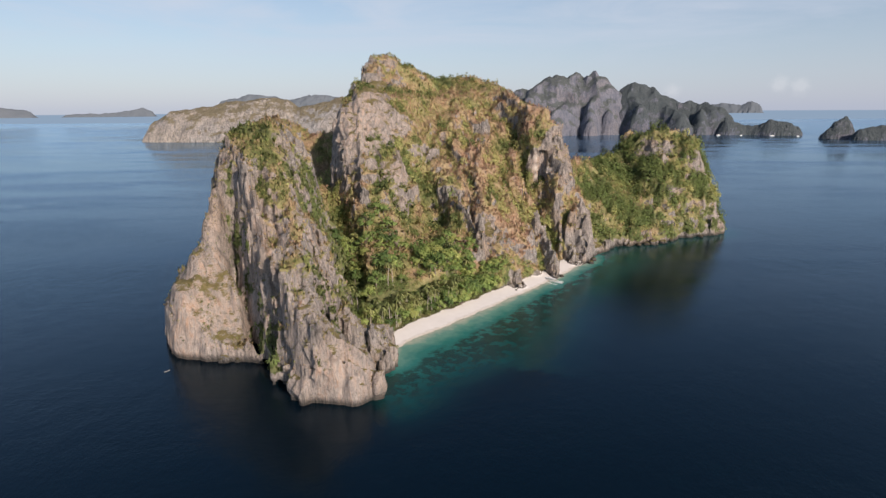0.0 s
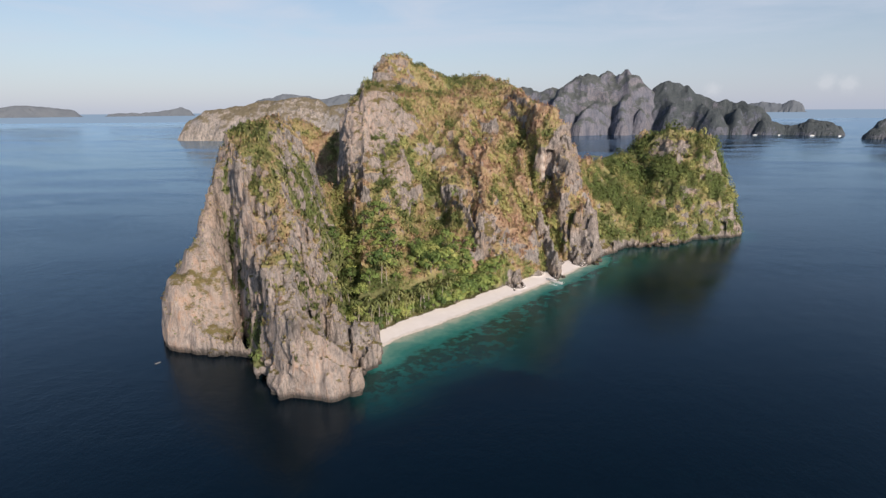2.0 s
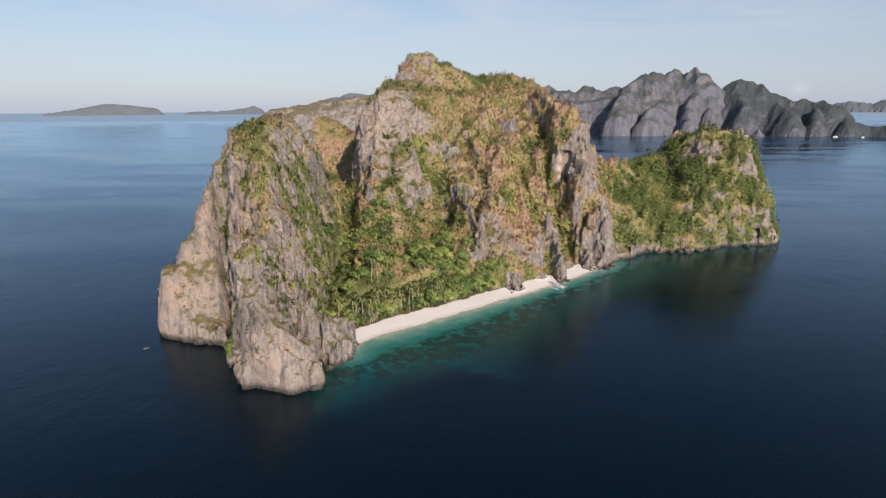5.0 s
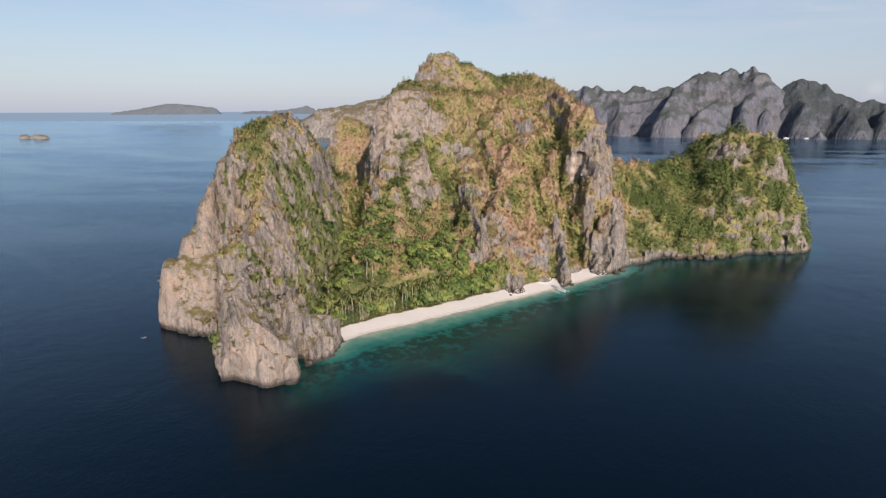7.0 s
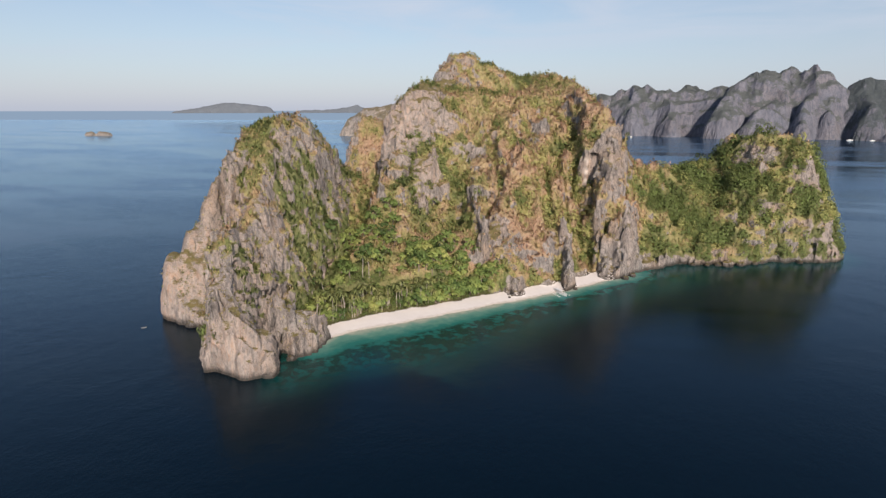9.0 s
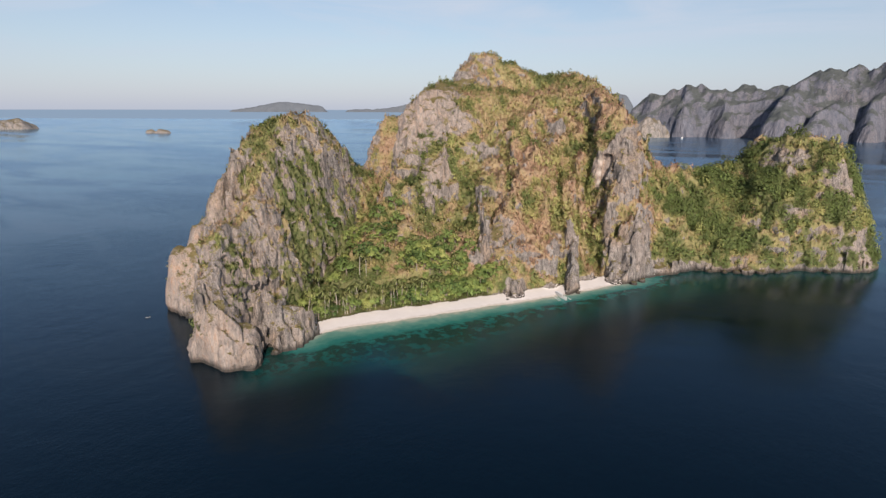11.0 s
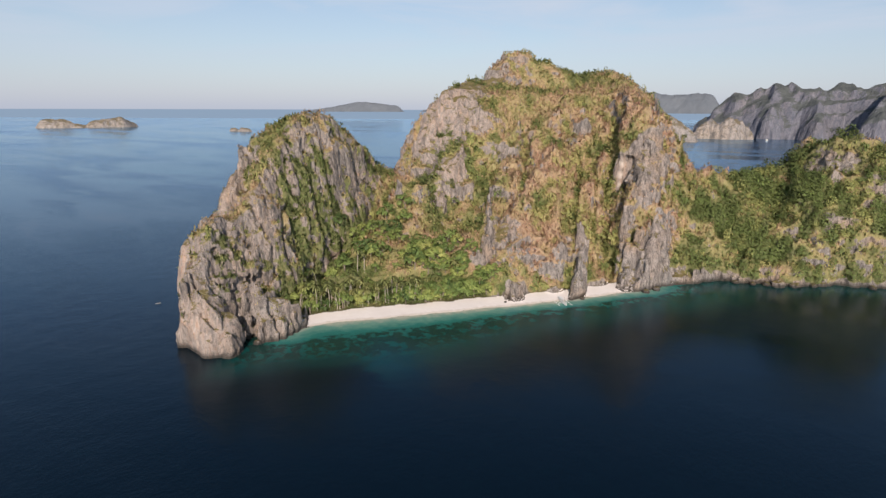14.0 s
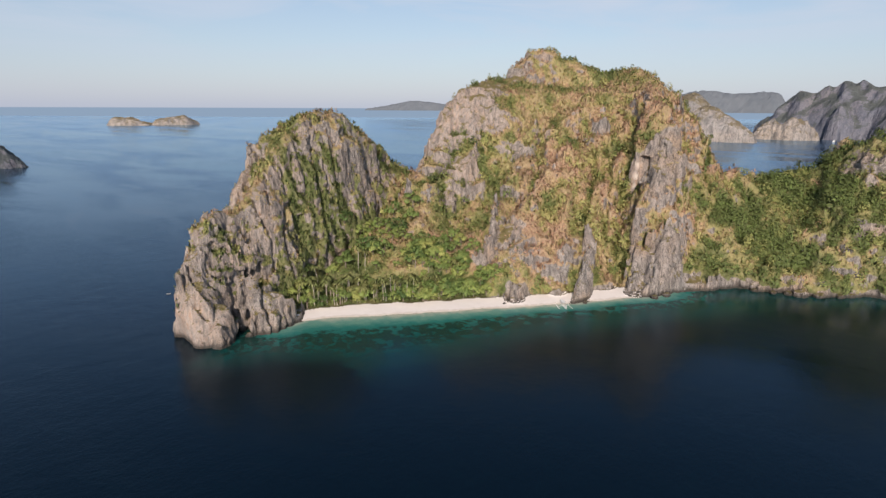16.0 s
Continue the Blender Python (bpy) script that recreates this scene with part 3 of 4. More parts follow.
# drop crumbs that hang free of the island
LABEL = np.arange(len(V))
for _ in range(200):
    low = LABEL[Q].min(1)
    nxt = LABEL.copy()
    for k in range(4):
        np.minimum.at(nxt, Q[:, k], low)
    nxt = nxt[nxt]
    if (nxt == LABEL).all():
        break
    LABEL = nxt
Q = Q[np.bincount(LABEL, minlength=len(V))[LABEL[Q[:, 0]]] > 4000]
C = V[Q].mean(1)
NORM = np.cross(V[Q[:, 2]] - V[Q[:, 0]], V[Q[:, 3]] - V[Q[:, 1]])
AREA = np.linalg.norm(NORM, axis=1) / 2
NORM = NORM / (2 * AREA[:, None] + 1e-9)


def at_grid(field, x, y):
    return field[np.clip(((x - gx[0]) / VOX).round().astype(int), 0, len(gx) - 1), np.clip(((y - gy[0]) / VOX).round().astype(int), 0, len(gy) - 1)]


SANDY = (at_grid(BEACHY, C[:, 0], C[:, 1]) > 0.5) & (at_grid(SHORE_D, C[:, 0], C[:, 1]) < 12.2 + 1.3 * lattice(C[:, 0] / 6, C[:, 1] / 6, flat(C[:, 0]), 3)) & (NORM[:, 2] > 0.8) & (C[:, 2] < 3.6) & (at_grid(H, C[:, 0], C[:, 1]) < 3.2)
HEADLAND = (C[:, 0] + 20) * (392 - 236) - (C[:, 1] - 236) * (-95 + 20) < 0
EASTERN = (C[:, 0] - 104) * (545 - 396) - (C[:, 1] - 396) * (118 - 104) > 0


# ---- where things grow ----
CX, CY, CZ = C.T
SPOT = fbm(CX / 17, CY / 17, CZ / 17, 3, 91)
FINE = fbm(CX / 5.5, CY / 5.5, CZ / 9, 2, 95)
UP = NORM[:, 2]


def smooth_grid(f, r):
    """Box mean over 2 r + 1 cells each way."""
    for axis in (0, 1):
        g = np.cumsum(np.concatenate([np.repeat(f.take([0], axis), r + 1, axis), f, np.repeat(f.take([-1], axis), r, axis)], axis), axis)
        n = f.shape[axis]
        f = (g.take(range(2 * r + 1, n + 2 * r + 1), axis) - g.take(range(0, n), axis)) / (2 * r + 1)
    return f


# ribs stand proud of their surroundings, gullies lie below them
PROUD = at_grid(np.clip(H - smooth_grid(smooth_grid(H, 5), 5), -5, 5), CX, CY) / 5


def near(x, y, z, r):
    return np.exp(-(((CX - x) ** 2 + (CY - y) ** 2 + ((CZ - z) * 0.8) ** 2) / r ** 2))


# how bare the rock is: the open faces of the headland, the spur under the peak, the tower and the slabs by the sand
BARE = 1.0 * near(-54, 392, 88, 25) + 1.0 * near(-54, 420, 102, 20) + 1.0 * near(-56, 446, 114, 18) + 0.9 * near(-54, 470, 120, 16) + 0.9 * near(-30, 374, 60, 11) + 0.7 * near(-14, 404, 78, 10) + 0.5 * near(30, 442, 82, 9) + 0.6 * near(-2, 406, 72, 8) + 0.8 * near(-26, 352, 46, 8) + 0.3 * near(12, 430, 78, 7) + 0.5 * near(2, 372, 44, 9) + 1.3 * near(67, 418, 62, 8) + 0.8 * near(76, 424, 78, 10) + 0.7 * near(82, 420, 78, 13) + 0.6 * near(84, 400, 55, 11) + 0.7 * near(94, 385, 20, 19) + 1.1 * near(172, 490, 68, 8) + 0.9 * near(184, 484, 66, 7) + 0.7 * near(211, 476, 62, 10) + 0.8 * near(186, 459, 35, 6) + 0.55 * near(230, 464, 16, 13) + 0.35 * near(234, 478, 40, 10) \
    + 0.75 * near(26, 334, 28, 13) + 0.9 * near(33, 327, 12, 8) + 1.2 * near(66, 348, 18, 10) + 0.9 * near(61, 364, 33, 9) + 0.5 * near(-30, 322, 38, 10) + 0.7 * near(-66, 500, 134, 14) + 0.4 * near(216, 474, 50, 11) + 0.45 * near(22, 338, 30, 14) + 1.0 * near(-36, 188, 10, 22) \
    + 1.0 * near(-108, 230, 20, 24) + 1.0 * near(-110, 241, 32, 13) + 0.8 * near(-26, 220, 10, 10) + 0.15 * near(-80, 262, 70, 30) + 0.3 * near(-60, 225, 45, 20)
LOW = step(4.5, 1.8, (CZ - np.where(EASTERN, 5.0 * step(146, 120, CX), 0)) / np.where(EASTERN, 1.1, 1.0) + 3.2 * FINE - 4.5 * SPOT) * (1 - at_grid(BEACHY, CX, CY)) * np.where(EASTERN, step(-0.25, 0.2, fbm(CX / 8, CY / 8, CZ / 20, 2, 93)), 1)
VALE = step(70, 20, np.hypot((CX + 20) * 0.62, CY - 285)) * step(40, 10, CZ) * at_grid(BEACHY, CX, CY)
COVER = np.where(HEADLAND, 0.30, 0.72) + 0.3 * near(-48, 248, 35, 34) + 0.8 * VALE + np.where(EASTERN, 0.18, 0) + 1.4 * (UP - 0.42) + 0.28 * near(-55, 284, 48, 38) + 0.7 * near(68, 430, 94, 15) + 0.5 * near(73, 424, 84, 12) + 0.9 * near(67, 426, 80, 8) + 1.1 * near(82, 405, 44, 9) + 0.6 * near(88, 396, 28, 6) + 0.5 * near(92, 393, 31, 8) + 0.75 * SPOT + 0.60 * FINE - np.where(HEADLAND, 0.6, 0.35) * PROUD - 1.5 * BARE - 1.6 * LOW
COVER = np.clip(COVER * 2.2, 0, 1) * (~SANDY) * ((at_grid(BEACHY, CX, CY) < 0.5) | (at_grid(SHORE_D, CX, CY) > 12.3)) * (CZ > 1.6) * (UP > -0.15)
HUE = 0.41 + 0.42 * SPOT + 0.36 * fbm(CX / 34, CY / 34, CZ / 34, 3, 99) + 0.42 * FINE - 0.22 * PROUD + np.where(EASTERN, 0.34 + 0.34 * fbm(CX / 9, CY / 9, CZ / 9, 2, 97), 0) + np.where(HEADLAND, 0.25 - 0.2 * PROUD, 0) + 0.06 * near(-52, 284, 48, 36) + 0.20 * VALE + 0.3 * near(-2, 301, 18, 13) + 0.09 * step(20, -15, CX) * (~HEADLAND) - 0.12 * near(20, 400, 60, 45) + 0.10 * near(-46, 335, 40, 30) - 0.14 * near(46, 356, 20, 28)
deg = np.bincount(Q.ravel(), minlength=len(V))
V_COVER = np.bincount(Q.ravel(), np.repeat(COVER, 4), minlength=len(V)) / np.maximum(deg, 1)
V_HUE = np.bincount(Q.ravel(), np.repeat(HUE, 4), minlength=len(V)) / np.maximum(deg, 1)


def submesh(name, pick, mat, smooth):
    q = Q[pick]
    used, inv = np.unique(q, return_inverse=True)
    x, y, z = V[used].T
    fresh = np.zeros(len(used))
    for cx, cy, cz, r, e in ((-37, 184, 9, 15, 1.0), (-82, 228, 45, 42, 0.55), (-60, 206, 30, 24, 0.5), (-110, 230, 14, 24, 0.95), (-97, 236, 30, 24, 0.9), (66.8, 418.5, 67, 4.2, 1.75), (66.8, 417.5, 60, 3.8, 1.75), (67, 416, 54, 3.2, 1.6), (230, 462, 6, 16, 0.7), (24, 340, 36, 9, 0.35), (-62, 392, 92, 34, 0.75), (-30, 372, 60, 14, 0.7), (-14, 404, 78, 10, 0.6)):
        fresh = np.maximum(fresh, e * np.exp(-((x - cx) ** 2 + (y - cy) ** 2 + (z - cz) ** 2) / r ** 2))
    return mesh_from(name, V[used], inv.reshape(q.shape), mat, smooth, fresh=fresh, cover=V_COVER[used], hue=V_HUE[used])


island = tagged(empty("limestone_island", (0, 380, 0)), "steep grey karst island with dry scrub and a white beach", "island", kind="structure")
for name, pick, mat, lab in (
        ("headland", HEADLAND & ~SANDY, ROCK, "fluted grey limestone headland with sheer sea cliffs"),
        ("main_peak", ~HEADLAND & ~EASTERN & ~SANDY, ROCK, "high limestone peak covered in dry brown scrub"),
        ("east_knoll", EASTERN & ~SANDY, ROCK, "green wooded limestone knoll"),
        ("beach", SANDY, SAND, "curved white coral sand beach")):
    ob = part(name, submesh(name, pick, mat, mat is SAND), island, lab)
    ob.matrix_parent_inverse = Matrix.Translation((0, -380, 0))

# ---- the sea ----
far_x = [-6000, -4500, -3200, -2200, -1500, -1000, -700, -500, -380, -300, -250, -215]
ax = np.concatenate([far_x, np.arange(-190, 330, 3.2), [350, 390, 450, 540, 700, 950, 1400, 2000, 3000, 4500, 6000]])
ay = np.concatenate([[-3000, -1500, -700, -350, -150, -40, 30, 70, 95], np.arange(110, 610, 3.2), [640, 690, 780, 950, 1250, 1700, 2300, 3200, 4500, 6000]])
AX, AY = np.meshgrid(ax, ay, indexing="ij")
out_d = -inside_distance(AX, AY, SHORE)
bd, _ = to_line(AX, AY, [(*p, 0) for p in BEACH])
ed, (shelf,) = to_line(AX, AY, [(-60, 190, 8), (-24, 196, 38), (-22, 230, 72), (-8, 250, 80), (20, 279, 66), (46, 311, 50), (92, 369, 44), (128, 420, 54), (163, 430, 48), (196, 448, 44), (238, 478, 38), (240, 500, 20), (200, 545, 12)])
beach_near = step(70, 6, np.abs(bd - np.maximum(out_d, 0)))
shelf = shelf * 1.1
depth = np.where(out_d < 160, np.clip(np.maximum(out_d, 0) / shelf, 0, 1.2), 1.2)
along_rock = 1 - beach_near
west = step(-14, -30, AX)
depth = np.clip(depth + (0.42 + 0.6 * west) * along_rock, 0, 1.0)
reef = step(0.14, 0.25, depth) * (0.35 * step(0.95, 0.6, depth) + 0.65 * step(0.55, 0.38, depth))
idx = np.arange(AX.size).reshape(AX.shape)
sea_q = np.stack([idx[:-1, :-1], idx[1:, :-1], idx[1:, 1:], idx[:-1, 1:]], -1).reshape(-1, 4)
sea = new("water", mesh_from("water", np.stack([AX, AY, flat(AX)], -1).reshape(-1, 3), sea_q, SEA, True, depth=depth.ravel(), reef=reef.ravel()))
tagged(sea, "calm dark blue tropical sea turning turquoise by the beach", "sea", kind="structure")


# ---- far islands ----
def far_island(name, crests, seed, step_m, label, power=1.7, mat=HAZY_FAR_ROCK, base=0.0, rough=1.0):
    pts = np.array([p for c in crests for p in c])
    lo, hi = (pts[:, :2] - pts[:, 3:]).min(0), (pts[:, :2] + pts[:, 3:]).max(0)
    X, Y = np.meshgrid(np.arange(lo[0] - 20, hi[0] + 20, step_m), np.arange(lo[1] - 20, hi[1] + 20, step_m), indexing="ij")
    h = union([ridge(X, Y, c, power) for c in crests], 5.0)
    top = pts[:, 2].max()
    wob = fbm(X / (top * 0.5), Y / (top * 0.5), flat(X), 4, seed)
    knob = 1 - 2 * np.abs(fbm(X / (top * 0.42), Y / (top * 0.42), flat(X), 3, seed + 9))
    crag = 1 - 2 * np.abs(fbm(X / (top * 0.15), Y / (top * 0.15), flat(X), 2, seed + 30))
    h = np.where(h > -39, h + rough * top * (0.13 * wob + 0.09 * knob - 0.05 + 0.02 * crag), h)
    # cliff bands with ledges between
    level = h / (top * 0.30) + 0.9 * lattice(X / (top * 0.5), Y / (top * 0.5), flat(X), seed + 40)
    up = level - np.floor(level)
    h = np.where(h > -39, h + rough * top * 0.30 * 0.25 * (step(0.35, 0.8, up) - up), h)
    h = np.maximum(h, -3)
    # sheer foot
    h = np.where(h > 0, h + top * 0.08 * step(0, top * 0.05, h), h) + base
    ident = np.arange(X.size).reshape(X.shape)
    q = np.stack([ident[:-1, :-1], ident[1:, :-1], ident[1:, 1:], ident[:-1, 1:]], -1).reshape(-1, 4)
    q = q[(h.ravel()[q] > base - 2.9).any(1)]
    used, inv = np.unique(q, return_inverse=True)
    v = np.stack([X, Y, h], -1).reshape(-1, 3)[used]
    return tagged(new(name, mesh_from(name, v, inv.reshape(q.shape), mat, False)), label, "island", kind="structure")


far_island("west_island", mat=PALE_ROCK, crests=[[(-975, 2000, 62, 50), (-920, 2010, 88, 75), (-826, 2020, 105, 100), (-640, 2040, 130, 120), (-545, 2040, 132, 110), (-495, 2030, 105, 95), (-345, 2030, 130, 110), (-300, 2000, 96, 70), (-255, 1990, 84, 50), (-205, 1985, 58, 40), (-165, 1980, 25, 26)]], seed=51, step_m=7, rough=0.5, label="long pale limestone island with dry scrub on the open sea")
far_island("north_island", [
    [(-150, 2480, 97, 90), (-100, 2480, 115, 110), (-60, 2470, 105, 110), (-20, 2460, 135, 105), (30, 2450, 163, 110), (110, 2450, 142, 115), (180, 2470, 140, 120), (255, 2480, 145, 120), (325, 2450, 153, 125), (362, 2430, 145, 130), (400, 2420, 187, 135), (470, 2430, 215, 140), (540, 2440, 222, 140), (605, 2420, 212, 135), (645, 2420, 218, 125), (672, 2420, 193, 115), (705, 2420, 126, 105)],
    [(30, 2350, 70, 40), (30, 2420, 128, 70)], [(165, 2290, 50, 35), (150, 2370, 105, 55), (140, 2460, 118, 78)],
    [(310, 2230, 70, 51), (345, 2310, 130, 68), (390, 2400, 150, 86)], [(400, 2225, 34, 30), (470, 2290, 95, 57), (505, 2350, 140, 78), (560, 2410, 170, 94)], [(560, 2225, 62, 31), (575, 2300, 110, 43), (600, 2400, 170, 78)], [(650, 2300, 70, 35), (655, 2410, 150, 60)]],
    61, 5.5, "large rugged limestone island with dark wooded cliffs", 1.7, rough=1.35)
far_island("brown_islet", mat=PALE_ROCK, crests=[[(-172, 2235, 40, 36), (-148, 2240, 62, 38)], [(-120, 2230, 44, 30), (-90, 2236, 70, 42), (-62, 2250, 60, 36), (-40, 2262, 40, 28)]], seed=87, step_m=4, label="rounded brown limestone islet below the dark cliffs", rough=1.3)
# hills in shade: the dark comes from the material colour
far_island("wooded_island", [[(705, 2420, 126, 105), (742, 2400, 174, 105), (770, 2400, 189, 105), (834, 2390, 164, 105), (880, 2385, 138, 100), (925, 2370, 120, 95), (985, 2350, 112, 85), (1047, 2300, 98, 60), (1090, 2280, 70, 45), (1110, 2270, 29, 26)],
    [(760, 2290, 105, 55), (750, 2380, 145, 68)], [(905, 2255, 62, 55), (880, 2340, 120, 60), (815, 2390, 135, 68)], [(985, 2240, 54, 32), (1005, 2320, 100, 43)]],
    63, 5.5, "wooded limestone hills, darkened by painted shade, joined to the large island", 1.7, SHADED_HAZY_WOOD, 0.0, 0.85)
far_island("low_islet", mat=SHADED_HAZY_WOOD, crests=[[(1085, 2235, 55, 45), (1150, 2235, 34, 40), (1189, 2205, 36, 36), (1217, 2185, 54, 45), (1275, 2160, 40, 42), (1300, 2155, 30, 26)]], seed=71, step_m=5, rough=0.65, label="low dark rocky islet chain with cliffs at the water")
far_island("cone_islet", mat=SHADED_HAZY_WOOD, crests=[[(1262, 1905, 34, 30), (1280, 1905, 54, 36), (1306, 1905, 66, 36), (1318, 1905, 50, 24)]], seed=73, step_m=4, rough=0.65, label="steep cone of bare limestone rising from the sea")
far_island("wooded_islet", mat=SHADED_HAZY_WOOD, crests=[[(1310, 1830, 32, 30), (1361, 1825, 42, 40), (1420, 1815, 46, 44), (1480, 1810, 30, 36)]], seed=75, step_m=4, rough=0.65, label="low dark islet of rock and scrub")
far_island("twin_stack", mat=PALE_ROCK, crests=[[(-1906, 1640, 13, 14), (-1888, 1640, 12, 12)], [(-1890, 1640, 8, 11), (-1872, 1638, 6, 10), (-1850, 1640, 8, 11)], [(-1843, 1640, 15, 14), (-1806, 1640, 13, 15)]], seed=77, step_m=2, label="two brown rock stacks joined by a low spit", power=2.6)
far_island("split_island", mat=PALE_ROCK, crests=[[(-2835, 1335, 40, 42), (-2800, 1390, 36, 40), (-2760, 1440, 14, 26)], [(-2745, 1500, 30, 36), (-2734, 1560, 40, 44), (-2716, 1610, 44, 44), (-2740, 1670, 20, 36)], [(-2775, 1420, 12, 30), (-2755, 1470, 9, 26), (-2740, 1520, 12, 30)]], seed=81, step_m=5, power=2.4, label="low pale limestone island in two humps")
far_island("near_islet", [[(-1040, 330, 60, 70), (-985, 340, 50, 48), (-955, 360, 30, 32)], [(-950, 370, 7, 16), (-918, 385, 3, 8)]], 83, 3, "dark rocky islet with a low reef point", 1.9, SHADED_HAZY_WOOD)


def skyline(name, peaks, distance, label, seed):
    """Land beyond the far end of the sea sheet: peaks are (bearing, top, half width) in degrees as seen over the water."""
    pts = [(distance * math.sin(radians(b)), distance * math.cos(radians(b)), distance * math.tan(radians(top + 0.42)), distance * math.tan(radians(w))) for b, top, w in peaks]
    far_island(name, [pts], seed, 14, label, 1.8, HAZED_LAND, 101 - distance * math.tan(radians(0.42)), 0.8)


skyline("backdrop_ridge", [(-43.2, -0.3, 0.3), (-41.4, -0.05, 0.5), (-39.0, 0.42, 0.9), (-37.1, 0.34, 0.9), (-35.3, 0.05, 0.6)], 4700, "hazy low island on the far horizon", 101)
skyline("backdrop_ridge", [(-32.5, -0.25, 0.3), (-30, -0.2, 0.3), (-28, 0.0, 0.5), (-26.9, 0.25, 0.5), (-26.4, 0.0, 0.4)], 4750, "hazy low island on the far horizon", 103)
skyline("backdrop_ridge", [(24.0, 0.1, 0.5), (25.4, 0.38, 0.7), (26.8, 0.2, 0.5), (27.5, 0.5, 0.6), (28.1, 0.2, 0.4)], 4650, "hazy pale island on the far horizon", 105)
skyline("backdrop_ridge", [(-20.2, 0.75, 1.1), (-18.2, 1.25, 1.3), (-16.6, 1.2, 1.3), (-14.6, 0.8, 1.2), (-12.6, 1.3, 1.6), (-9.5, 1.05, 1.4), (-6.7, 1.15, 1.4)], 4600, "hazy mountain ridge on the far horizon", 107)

# ---- scrub, trees ----
rng = np.random.default_rng(7)


def leaf_blob(cards, rx, rz, size, rng, low=-0.25):
    """Loose shell of leaf clumps: corners of the quads round the origin, foot at nought."""
    u = rng.uniform(low, 1, cards)
    a = rng.uniform(0, 2 * np.pi, cards)
    r = np.sqrt(1 - np.clip(u, -1, 1) ** 2) * rng.uniform(0.55, 1.0, cards)
    c = np.stack([rx * r * np.cos(a), rx * r * np.sin(a), rz * (u * rng.uniform(0.75, 1.0, cards) + 0.55)], 1)
    n = np.stack([r * np.cos(a), r * np.sin(a), u + 0.35], 1) + rng.normal(0, 0.32, (cards, 3))
    n /= np.linalg.norm(n, axis=1)[:, None]
    t = np.cross(n, rng.normal(0, 1, (cards, 3)))
    t /= np.linalg.norm(t, axis=1)[:, None]
    b = np.cross(n, t)
    s = size * rng.uniform(0.6, 1.3, (cards, 1))
    k = rng.uniform(0.35, 0.75, (cards, 1))
    return np.stack([c - t * s - b * s * k * 0.5, c + t * s * 0.4 - b * s * k, c + t * s + b * s * k * 0.5, c - t * s * 0.4 + b * s * k], 1).reshape(-1, 3)


BLOBS = [leaf_blob(48, 1.0, 0.85 + 0.12 * (i % 4), 0.21, rng) for i in range(12)]
LARGE = [leaf_blob(62, 1.0, 0.8 + 0.1 * (i % 3), 0.19, rng, -0.4) for i in range(8)]


def brush(cards, rng):
    """An open bush: narrow sprays of twigs that point up and outwards."""
    a = rng.uniform(0, 2 * np.pi, cards)
    lean = rng.uniform(0.05, 1.0, cards)
    d = np.stack([np.sin(lean) * np.cos(a), np.sin(lean) * np.sin(a), np.cos(lean)], 1)
    side = np.cross(d, np.array((0, 0, 1.0)) + rng.normal(0, 0.35, (cards, 3)))
    side /= np.linalg.norm(side, axis=1)[:, None]
    foot = d * rng.uniform(0.0, 0.45, (cards, 1)) + np.array((0, 0, 0.1))
    tip = d * rng.uniform(0.85, 1.3, (cards, 1)) + np.array((0, 0, 0.1))
    w = rng.uniform(0.09, 0.19, (cards, 1))
    mid = foot * 0.4 + tip * 0.6
    return np.stack([foot, mid - side * w, tip, mid + side * w * 0.8], 1).reshape(-1, 3)


BRUSH = [brush(8, rng) for i in range(16)]
TREES = [leaf_blob(92, 1.0, 0.85 + 0.1 * (i % 3), 0.15, rng, -0.4) for i in range(8)]


def scatter_mesh(name, pos, size, tint, mat, blobs, tall, lean):
    """Many bushes as one mesh."""
    vs, ts, ns = [], [], []
    pick = rng.integers(0, len(blobs), len(pos))
    yaw = rng.uniform(0, 2 * np.pi, len(pos))
    tall = rng.uniform(0.75, tall, len(pos))
    for b, blob in enumerate(blobs):
        m = np.nonzero(pick == b)[0]
        c, sn = np.cos(yaw[m])[:, None], np.sin(yaw[m])[:, None]
        x = (blob[:, 0] * c - blob[:, 1] * sn) * size[m, None] + pos[m, 0, None]
        y = (blob[:, 0] * sn + blob[:, 1] * c) * size[m, None] + pos[m, 1, None]
        z = blob[:, 2] * (size[m] * tall[m])[:, None] + pos[m, 2, None]
        vs.append(np.stack([x, y, z], -1).reshape(-1, 3))
        ts.append(np.repeat(tint[m], len(blob)))
        out = np.stack([blob[:, 0] * c - blob[:, 1] * sn, blob[:, 0] * sn + blob[:, 1] * c, np.broadcast_to(blob[:, 2] - 0.35, (len(m), len(blob)))], -1)
        n = out + 1.5 * lean[m][:, None, :]
        ns.append((n / (np.linalg.norm(n, axis=-1, keepdims=True) + 1e-6)).reshape(-1, 3))
    v = np.concatenate(vs)
    me = mesh_from(name, v, np.arange(len(v)).reshape(-1, 4), mat, True, tint=np.concatenate(ts))
    # leaves shade as the rounded bush they belong to
    me.attributes.new("custom_normal", "FLOAT_VECTOR", "POINT").data.foreach_set("vector", np.concatenate(ns).astype(np.float32).ravel())
    return me


# the south side is the rainy, densely grown one
FRONT = np.where(NORM[:, 0] * 0.25 - NORM[:, 1] * 0.9 + NORM[:, 2] * 0.35 > -0.15, 1.0, 0.3)


